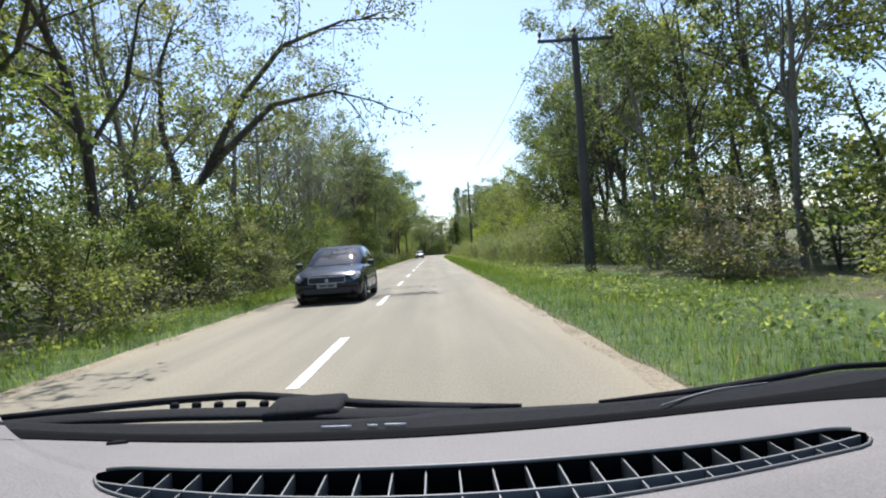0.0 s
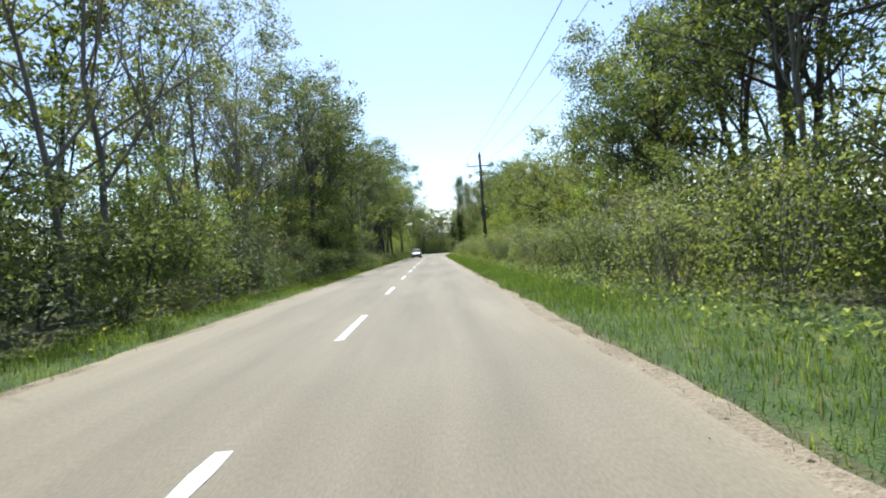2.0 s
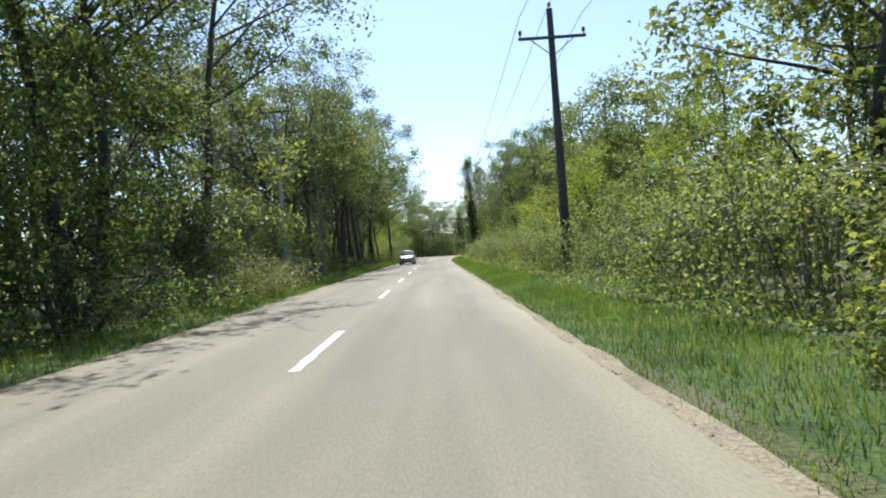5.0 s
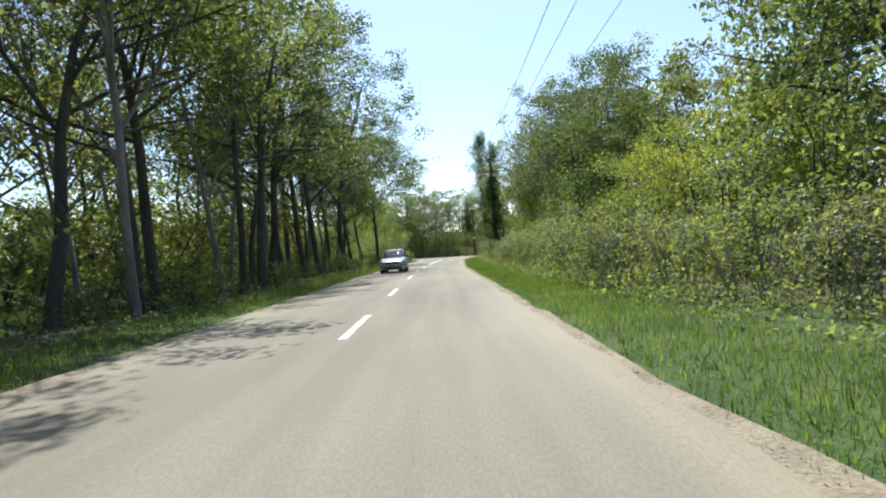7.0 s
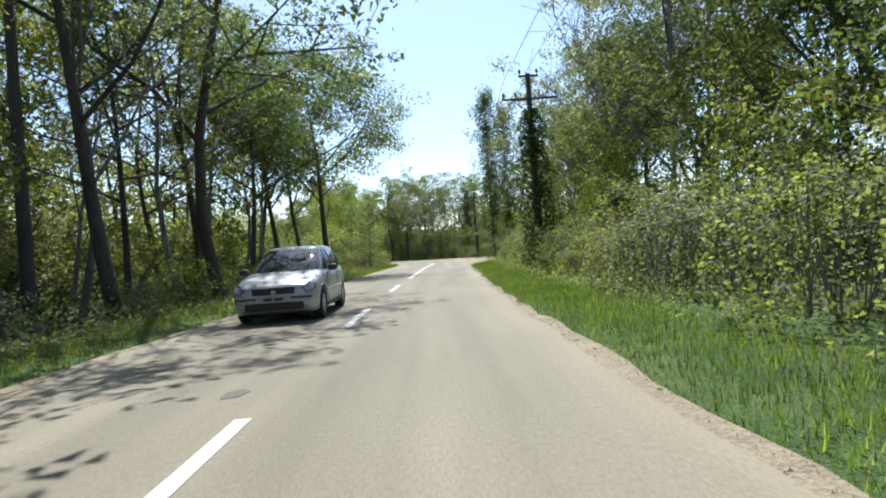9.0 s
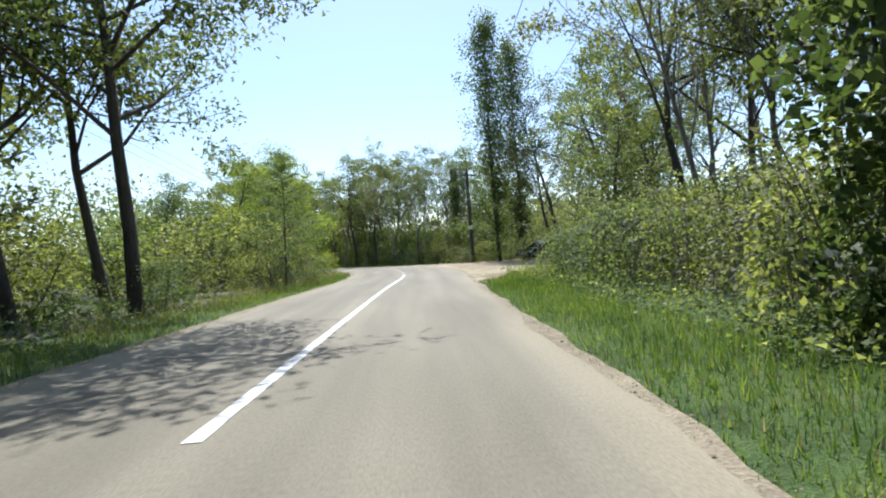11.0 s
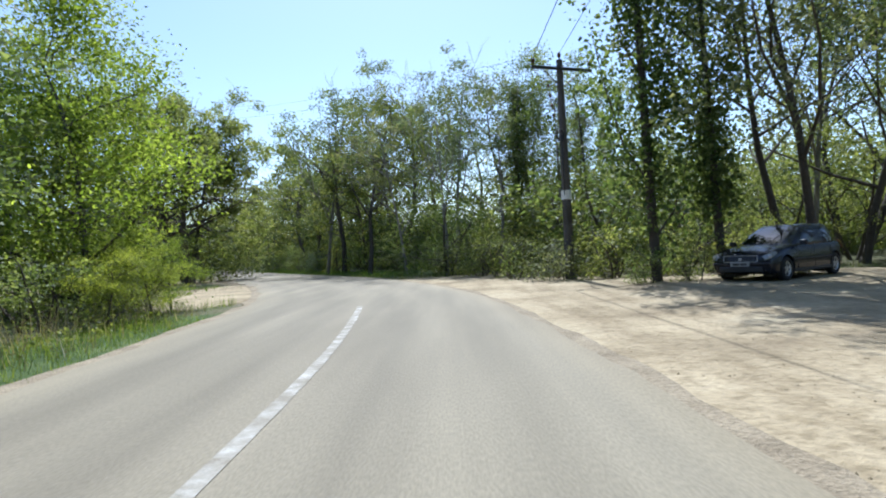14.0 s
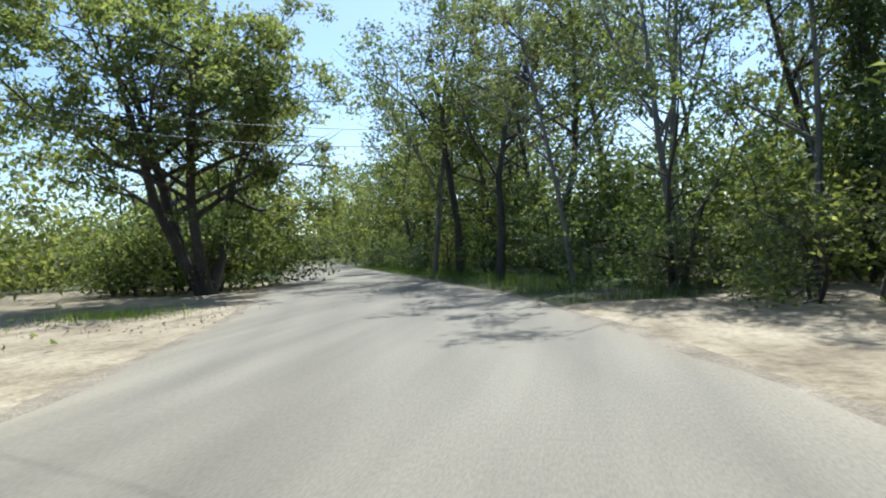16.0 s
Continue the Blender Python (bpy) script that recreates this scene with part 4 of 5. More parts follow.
# ---- verges ----
def grass(name, count, place, height, mat, seed, label, kind_of="grass"):
    """Blades of grass, each a bent pointed strip."""
    r = np.random.default_rng(seed)
    p = place(r, count)
    full = p[:, 3] if p.shape[1] > 3 else np.ones(len(p))
    p = p[:, :3]
    n = len(p)
    a = r.uniform(0, 2 * np.pi, n)
    h = (0.04 + height * full * r.uniform(0.2, 1.0, n) ** 1.6 * 2.2)[:, None]
    w = r.uniform(0.003, 0.009, n)[:, None] * (1 + height)
    side = np.stack([np.cos(a), np.sin(a), 0 * a], 1)
    bend = np.stack([-np.sin(a), np.cos(a), 0 * a], 1) * r.uniform(-0.8, 0.8, n)[:, None]
    up = np.array([0, 0, 1.0])
    v = np.stack([p - side * w, p + side * w, p + up * h + bend * h], 1).reshape(-1, 3)
    f = np.arange(n)[:, None] * 3 + [0, 1, 2]
    me = bpy.data.meshes.new(name)
    me.vertices.add(len(v))
    me.vertices.foreach_set("co", v.ravel())
    me.loops.add(f.size)
    me.loops.foreach_set("vertex_index", f.ravel())
    me.polygons.add(len(f))
    me.polygons.foreach_set("loop_start", np.arange(0, f.size, 3))
    me.materials.append(mat)
    me.update(calc_edges=True)
    return tagged(new(name, me), label, kind_of, kind="stuff")


def along(y0, y1, near, far):
    def place(r, count):
        k = np.interp(r.uniform(y0, y1, count), LY, np.arange(len(LY))).astype(int)
        edge = abs(far - near) * (r.uniform(0, 1, count) ** 0.8)
        clump = np.array([smooth_noise(q.x, q.y, 0.8, 3.0) for q in LINE])[k]
        o = near + np.sign(far - near) * np.clip(edge + 0.35 * clump, 0, None)
        x, y = LX[k] + NX[k] * o + r.uniform(-0.5, 0.5, count) * NY[k], LY[k] + NY[k] * o + r.uniform(-0.5, 0.5, count)
        return np.stack([x, y, np.full(count, -0.07), np.clip(0.3 + 0.8 * abs(o - near), 0.3, 1.2)], 1)
    return place


for y0, y1, far, count in ((1, 31, 9.6, 95000), (31, 80, 5.2, 70000), (80, 147, 5.2, 100000)):
    grass("grass", count, along(y0, y1, 3.0, far), 0.07, GRASS, 11 + y0, "short lush green verge grass")
grass("grass", 16000, along(146, 151.5, 3.3, 7.5), 0.085, GRASS, 19, "short lush grass where the hedge ends")


def hedge_end(r, n):
    """Places on the green corner where the hedge ends and the sandy ground begins."""
    y = r.uniform(148, 155.6, n)
    x = 3.35 + 0.27 * (y - 149) + r.uniform(0, 5.2, n)
    return np.stack([x, y, np.full(n, -0.05)], 1)


grass("grass", 18000, hedge_end, 0.075, GRASS, 41, "lush grass on the corner of the sandy ground")
grass("grass", 90000, along(1, 172, -3.05, -5.2), 0.10, GRASS, 13, "short green verge grass at the foot of the woods")
grass("grass", 2600, along(140, 174, -3.6, -5.6), 0.30, DRY, 14, "dry straw-coloured grass on the verge")
grass("grass", 9000, along(3, 150, 3.05, 5.4), 0.07, DRY, 15, "dry straw among the verge grass")
grass("grass", 14000, along(188, 225, 3.4, 5.6), 0.16, GRASS, 16, "verge grass on the outside of the bend")


def round_lots(r, count):
    """Places scattered along the rims of the sandy ground, off the road."""
    out = []
    while len(out) < count:
        a, b, rx, ry = LOTS[int(r.integers(0, len(LOTS)))]
        t, q = r.uniform(0, 6.28), r.uniform(1.0, 1.22)
        x, y = a + rx * q * math.cos(t), b + ry * q * math.sin(t)
        if abs(offset(x, y)) > 3.5 and all(math.hypot((x - c) / e, (y - d) / g) > 0.97 for c, d, e, g in LOTS):
            out.append((x, y, ground_height(x, y) - 0.02))
    return np.array(out)


grass("grass", 9000, round_lots, 0.16, GRASS, 17, "scruffy grass round the sandy ground")
grass("grass", 3000, round_lots, 0.18, DRY, 18, "dry straw round the sandy ground")


def weeds(name, count, place, height, size, mat, seed, label):
    """Low leafy weeds as one mass of small leaves."""
    r = np.random.default_rng(seed)
    p = place(r, count)[:, :3]
    p[:, 2] += r.uniform(0.02, 1.0, len(p)) ** 1.5 * height * (0.6 + 0.6 * np.array([smooth_noise(q[0], q[1], 0.9, 6.0) + 0.5 for q in p]))
    return tagged(part(name, leaves_mesh(name, r, p, size, mat, -0.2, 0.8, False), None), label, "weeds", kind="stuff")


weeds("weeds", 40000, along(2, 156, 4.5, 6.2), 0.45, 0.062, LEAF_LIGHT, 31, "leafy green weeds along the hedge foot")
weeds("weeds", 8000, lambda r, n: hedge_end(r, n) + np.array((1.2, 0, 0)), 0.5, 0.055, LEAF_LIGHT, 34, "leafy weeds where the hedge ends")
weeds("weeds", 22000, along(88, 150, -5.2, -15.0), 0.6, 0.14, LEAF_DARK, 35, "low leafy plants on the floor of the woods")
weeds("weeds", 24000, lambda r, n: np.stack([r.uniform(-1, 42, n), 190 + 26 * r.uniform(0, 1, n) ** 1.3 - 0.0 * n, np.full(n, -0.05)], 1), 0.9, 0.17, LEAF_MID, 36, "low leafy plants under the trees beyond the bend")
weeds("weeds", 26000, along(2, 172, -3.9, -5.6), 0.4, 0.062, LEAF_MID, 32, "leafy green weeds at the foot of the woods")
weeds("weeds", 2600, lambda r, n: np.stack([-11.8 + r.normal(0, 1.6, n), 178.5 + r.normal(0, 1.8, n), np.full(n, 0.0)], 1), 0.6, 0.12, LEAF_LIGHT, 33, "leafy weeds on the grassy bank")

# ---- sandy pull-offs at the bend ----
for k, (x, y, rx, ry) in enumerate(LOTS):
    patch("sandy_ground", x, y, rx, ry, DIRT, -0.015 - 0.003 * k, 3.0 + 2.5 * k, "ground", "pale sandy pull-off rutted by tyres", rag=0.2, drop=0.06)


def pebbles(name, count, cx, cy, rx, ry, seed, mat, label, size=0.05):
    r = np.random.default_rng(seed)
    verts, faces = [], []
    for _ in range(count):
        a, q = r.uniform(0, 6.28), math.sqrt(r.uniform(0, 1))
        s = size * r.uniform(0.4, 1.6)
        c = Vector((cx + rx * q * math.cos(a), cy + ry * q * math.sin(a), -0.02 + 0.25 * s))
        b = len(verts)
        t = r.uniform(0, 6.28)
        for dx, dy, dz in ((1, 0, 0), (0.1, 0.8, 0), (-0.9, 0.1, 0), (0, -0.9, 0), (0.1, 0.1, 0.6), (0, 0, -0.4)):
            verts.append(c + Vector((dx * math.cos(t) - dy * math.sin(t), dx * math.sin(t) + dy * math.cos(t), dz)) * s * r.uniform(0.8, 1.2))
        for k in range(4):
            faces += [(b + k, b + (k + 1) % 4, b + 4), (b + (k + 1) % 4, b + k, b + 5)]
    return tagged(part(name, mesh_from(name, verts, faces, [mat]), None), label, "stones", kind="stuff")


pebbles("loose_stones", 1400, 5.2, 162, 3.2, 9, 21, DIRT, "loose stones and clods on the sandy ground", 0.013)
pebbles("loose_stones", 700, -11.0, 187, 6, 3.5, 22, DIRT, "loose stones and clods on the sandy ground", 0.025)
for y in range(12, 150, 14):
    for side in (2.95, -2.95):
        x, yy = beside(y, side)
        pebbles("loose_stones", 230 if side > 0 else 130, x, yy, 0.22, 7.5, 60 + y, GRAVEL, "pale gravel crumbs along the asphalt edge", 0.018)
grass("grass", 1600, lambda r, n: np.stack([-11.5 + r.normal(0, 1.0, n), 187 + r.normal(0, 0.5, n), np.full(n, -0.05)], 1), 0.14, GRASS, 23, "thin grass tufts on the sandy ground")


# ---- poles and wires ----
def pole(x, y, height, arm, arm_drop, turn=0.0, second=False, lean=0.0, sign=0.0, clutter=False, stout=1.0, mat=None, label="weathered concrete utility pole with a steel crossarm and insulators"):
    thing = tagged(new("utility_pole"), label, "pole", "utility poles")
    thing.matrix_basis = Matrix.Translation((x, y, -0.02)) @ Euler((0, radians(lean), turn)).to_matrix().to_4x4()
    bm = bmesh.new()
    bmesh.ops.create_cone(bm, segments=10, radius1=0.19 * stout, radius2=0.11 * stout, depth=height + 0.3, cap_ends=True, matrix=Matrix.Translation((0, 0, height / 2 - 0.15)))
    part("shaft", bm, mat or CONCRETE, thing)
    z = height - arm_drop
    part("crossarm", box_bm((arm, 0.10, 0.10), (0, -0.14, z), 0.012), STEEL, thing)
    spots = [(-arm / 2 + 0.08, z + 0.05), (arm / 2 - 0.08, z + 0.05), (-arm / 4, z + 0.05) if second else (0, height)]
    if second:
        part("top_bracket", box_bm((0.9, 0.10, 0.09), (0, -0.14, height - 0.15), 0.012), STEEL, thing)
        spots += [(-0.4, height - 0.1), (0.4, height - 0.1)]
    for sx, sz in spots:
        verts, faces = [], []
        tube(verts, faces, [(sx, -0.14 if sz < height else 0, sz + q) for q in (0, 0.08, 0.10, 0.15, 0.17, 0.22, 0.27)], [0.02, 0.02, 0.06, 0.055, 0.075, 0.06, 0.03], 8)
        part("insulator", mesh_from("insulator", verts, faces, [CERAMIC], True), None, thing)
    for s in (-1, 1):
        verts, faces = [], []
        tube(verts, faces, [(s * arm * 0.32, -0.14, z - 0.05), (s * 0.1, -0.1, z - 0.6)], [0.02, 0.02], 5)
        part("brace", mesh_from("brace", verts, faces, [STEEL]), None, thing)
    for k in range(4 if clutter else 0):
        q = z - 0.75 - 0.34 * k
        verts, faces = [], []
        tube(verts, faces, [(-0.10, 0, q - 0.03), (-0.30, -0.03, q), (-0.52 + 0.05 * k, -0.05, q + 0.02), (-0.52 + 0.05 * k, -0.05, q + 0.12)], [0.016] * 4, 5)
        hook = part("hook", mesh_from("hook", verts, faces, [STEEL], True), None, thing)
        verts, faces = [], []
        tube(verts, faces, [(-0.52 + 0.05 * k, -0.05, q + v) for v in (0.10, 0.13, 0.19, 0.22)], [0.03, 0.05, 0.045, 0.02], 7)
        part("hook_insulator", mesh_from("hook_insulator", verts, faces, [CERAMIC], True), None, hook)
    if clutter:
        verts, faces = [], []
        tube(verts, faces, [(-0.24 + 0.13 * math.cos(k * 0.52), -0.16 - 0.002 * k, z - 2.35 + 0.19 * math.sin(k * 0.52)) for k in range(38)], [0.011] * 38, 4)
        part("cable_coil", mesh_from("cable_coil", verts, faces, [WIRE], True), None, thing, "dark coil of spare cable")
        verts, faces = [], []
        tube(verts, faces, [(-0.14, -0.13, z - 2.3), (-0.15, -0.14, z - 3.4), (-0.16, -0.15, z - 4.4)], [0.014] * 3, 4)
        part("down_cable", mesh_from("down_cable", verts, faces, [WIRE], True), None, thing)
    if sign:
        bm = bmesh.new()
        bmesh.ops.create_cone(bm, segments=10, radius1=0.185, radius2=0.182, depth=0.32, cap_ends=True, matrix=Matrix.Translation((0, 0, sign)))
        part("sign_band", bm, PLATE, thing, "pale painted band round the shaft")
    return thing


def wire(a, b, sag=0.8, radius=0.012):
    verts, faces = [], []
    a, b = Vector(a), Vector(b)
    pts = [a.lerp(b, k / 16) - Vector((0, 0, sag * 4 * (k / 16) * (1 - k / 16))) for k in range(17)]
    tube(verts, faces, pts, [radius] * 17, 4)
    return tagged(part("power_line", mesh_from("power_line", verts, faces, [WIRE], True), None), "thin dark overhead power wire between poles", "wire", "overhead wires")


POLES = [(4.9, -38, 9.6), (5.25, 20.3, 8.2), (4.9, 77.6, 9.8), (5.1, 134.0, 9.1), (5.9, 179.2, 7.7)]
pole(4.9, -38, 9.6, 2.4, 0.8)
pole(5.25, 20.3, 8.2, 2.6, 0.2)
pole(4.9, 77.6, 9.8, 2.5, 1.1)
pole(-8.0, 87.7, 9.5, 1.6, 0.3, stout=0.65, mat=PALE_CONCRETE, label="slender pale grey concrete pole among the trees")
pole(5.1, 134.0, 9.1, 2.6, 1.2, second=True, clutter=False)
pole(5.9, 179.2, 7.7, 2.4, 0.35, 0.35, sign=2.95, clutter=True)
corner = pole(-14.7, 185.3, 7.8, 2.2, 0.15, 0.6, clutter=True)
part("transformer", box_bm((0.75, 0.5, 0.7), (0.42, -0.25, 3.9), 0.04, 2), STEEL, corner, "grey transformer box")
for k in range(3):
    part("bushing", box_bm((0.07, 0.07, 0.22), (0.2 + 0.22 * k, -0.25, 4.36), 0.02, 2), CERAMIC, corner)
part("transformer_shelf", box_bm((1.0, 0.6, 0.06), (0.4, -0.22, 3.52), 0.01, 1), STEEL, corner)
pole(-10.5, 122.0, 10.0, 2.6, 0.25, 0.1)
for (x0, y0, h0), (x1, y1, h1) in zip(POLES, POLES[1:]):
    for s in (-1.15, 0.0, 1.15):
        wire((x0 + s, y0, h0 - 0.3 + (0.5 if s == 0 else 0)), (x1 + s, y1, h1 - 0.3 + (0.5 if s == 0 else 0)))


for s in (-0.9, 0.0, 0.9):
    wire((-14.7 + 0.8 * s, 185.3 + 0.5 * s, 7.7), (-10.5 + s, 122.0, 9.8), 0.9)
    wire((-10.5 + s, 122.0, 9.8), (-8.0 + 0.7 * s, 87.7, 9.3), 0.5)
for s in (-0.95, 0.95):
    wire((-14.7 + 0.8 * s, 185.3 + 0.5 * s, 7.7), (5.9 + s, 179.2 + 0.4 * s, 7.75), 0.45, 0.004)
for z, d in ((5.2, 0.5), (5.0, 0.9)):
    wire((-14.8, 185.3, z), (-60.0, 178.0, z + 0.8), d, 0.015)
    wire((-14.7, 185.3, z + 0.2), (-2.5, 201.5, z + 1.2), d, 0.013)


def arching_tree(x, y):
    """A leaning tree whose limbs reach out over the road."""
    thing = tagged(new("tree"), "leaning dark-barked tree arching its thin limbs over the road", "tree", WOODS)
    r = np.random.default_rng(77)
    lines, tips = [], []
    limbs = [([(0, 0, -0.2), (0.9, 0.5, 2.6), (2.2, 1.0, 4.8), (4.4, 2.0, 7.2), (6.6, 3.0, 7.9), (8.6, 4.0, 7.5)], [0.24, 0.21, 0.18, 0.11, 0.06, 0.02]),
             ([(2.2, 1.0, 4.8), (3.4, 1.2, 7.2), (5.0, 1.8, 9.4), (7.2, 2.8, 10.6), (9.0, 3.2, 10.8)], [0.15, 0.12, 0.09, 0.05, 0.02]),
             ([(1.4, 0.7, 3.6), (0.4, 1.4, 6.2), (0.2, 2.0, 9.0), (0.9, 2.6, 11.6)], [0.15, 0.12, 0.08, 0.03])]
    for pts, rad in limbs:
        lines.append(([np.array(p, float) for p in pts], rad, 2))
        for k in range(2, len(pts)):
            for _ in range(4):
                u = r.uniform(0, 1)
                q = np.array(pts[k - 1]) * (1 - u) + np.array(pts[k]) * u
                way = np.array(pts[k], float) - np.array(pts[k - 1]) + r.normal(0, 1.3, 3)
                grow(r, q, way / np.linalg.norm(way), r.uniform(1.4, 2.6), 0.035, 1, lines, tips, 0.28, 0.02, (5, 5), 0.9, 0.2)
    tips = np.array(tips)
    c = tips[r.integers(0, len(tips), 2600)] + r.normal(0, 0.25, (2600, 3))
    part("trunk", wood_mesh("trunk", lines, BARK), None, thing)
    part("crown", leaves_mesh("crown", r, c, 0.17, LEAF_DARK), None, thing)
    thing.matrix_basis = pose(x, y, 0.0)
    return thing


arching_tree(-10.3, 21.2)


def ivy(x, y, z0, z1, width, seed):
    """Creeper leaves round a pole."""
    r = np.random.default_rng(seed)
    n = 5200
    z = r.uniform(z0, z1, n)
    u = (z - z0) / (z1 - z0)
    rad = width * (0.45 + 0.55 * np.sin(np.pi * np.clip(u * 0.9 + 0.12, 0, 1))) * np.sqrt(r.uniform(0.03, 1, n)) * (1 + 0.25 * np.sin(z * 3.1))
    a = r.uniform(0, 6.28, n)
    c = np.stack([x + rad * np.cos(a), y + rad * np.sin(a), z], 1)
    thing = tagged(new("ivy"), "dark ivy grown thickly round a concrete pole", "ivy")
    part("foliage", leaves_mesh("foliage", r, c, 0.15, LEAF_DARK, 0.6, 0.8), None, thing)
    for k in range(4):
        verts, faces = [], []
        tube(verts, faces, [(x + 0.21 * math.cos(1.6 * k + 0.5 * q), y + 0.21 * math.sin(1.6 * k + 0.5 * q), z0 - 0.1 + (z1 - 0.4 - z0) * q / 11) for q in range(12)], [0.03 - 0.002 * q for q in range(12)], 5)
        part("vine", mesh_from("vine", verts, faces, [BARK], True), None, thing)
    return thing


ivy(5.1, 134.0, 0.0, 7.4, 1.0, 3)


# ---- vehicles ----
SILVER = plain("silver_paint", (0.45, 0.46, 0.445), 0.34, 0.35)
BLUE_BLACK = plain("blue_black_paint", (0.012, 0.014, 0.024), 0.18, 0.2)
GLASS_DARK = plain("tinted_glass", (0.015, 0.018, 0.020), 0.04, gloss=1.0)
RUBBER = plain("rubber", (0.02, 0.02, 0.02), 0.85, 0.0, 0.3)
ALLOY = plain("alloy", (0.62, 0.62, 0.63), 0.3, 0.7)
TRIM = plain("black_plastic", (0.025, 0.025, 0.027), 0.55)
LENS = plain("lamp_lens", (0.42, 0.40, 0.37), 0.10, 0.35)
RED_LENS = plain("red_lens", (0.35, 0.02, 0.02), 0.15)
TARP = plain("grey_tarpaulin", (0.07, 0.075, 0.08), 0.7, 0.0, 0.3, 3)


def loft(sections):
    """A closed skin through rings of points."""
    verts, faces, n = [], [], len(sections[0])
    for s in sections:
        verts += s
    for i in range(len(sections) - 1):
        for k in range(n):
            a, b = i * n + k, i * n + (k + 1) % n
            faces.append((a, b, b + n, a + n))
    faces += [tuple(reversed(range(n))), tuple((len(sections) - 1) * n + k for k in range(n))]
    return verts, faces


def wheel(parent, x, y, radius, width):
    hub = part("wheel", mesh_from("wheel", *ring_of(radius, width, 0.62), [RUBBER], True), None, parent)
    hub.matrix_basis = Matrix.Translation((x, y, radius))
    out = 1 if x > 0 else -1
    bm = bmesh.new()
    turn = Matrix.Rotation(math.pi / 2, 4, "Y")
    bmesh.ops.create_cone(bm, segments=24, radius1=radius * 0.64, radius2=radius * 0.64, depth=width * 0.5, cap_ends=True, matrix=turn)
    part("rim_well", bm, TRIM, hub)
    part("rim", mesh_from("rim", *ring_of(radius * 0.66, width * 0.9, 0.86), [ALLOY], True), None, hub)
    part("hub_cap", box_bm((0.03, radius * 0.26, radius * 0.26), (out * width * 0.36, 0, 0), 0.012, 2), ALLOY, hub)
    for k in range(5):
        a = k * math.tau / 5
        bm = box_bm((0.02, radius * 0.13, radius * 0.6), (0, 0, radius * 0.33), 0.006, 1)
        bmesh.ops.transform(bm, matrix=Matrix.Translation((out * width * 0.34, 0, 0)) @ Matrix.Rotation(a, 4, "X"), verts=bm.verts)
        part("spoke", bm, ALLOY, hub)
    return hub


def ring_of(radius, width, inner):
    """The profile of a tyre turned round the axle, which lies along x."""
    profile = [(-width / 2, radius * inner), (-width / 2, radius * 0.9), (-width * 0.38, radius), (width * 0.38, radius), (width / 2, radius * 0.9), (width / 2, radius * inner)]
    n, verts, faces = 24, [], []
    for k in range(n):
        a = k * math.tau / n
        verts += [(x, r * math.cos(a), r * math.sin(a)) for x, r in profile]
    for k in range(n):
        for j in range(len(profile)):
            a, b = k * 6 + j, k * 6 + (j + 1) % 6
            c, d = ((k + 1) % n) * 6 + (j + 1) % 6, ((k + 1) % n) * 6 + j
            faces.append((a, b, c, d))
    return verts, faces


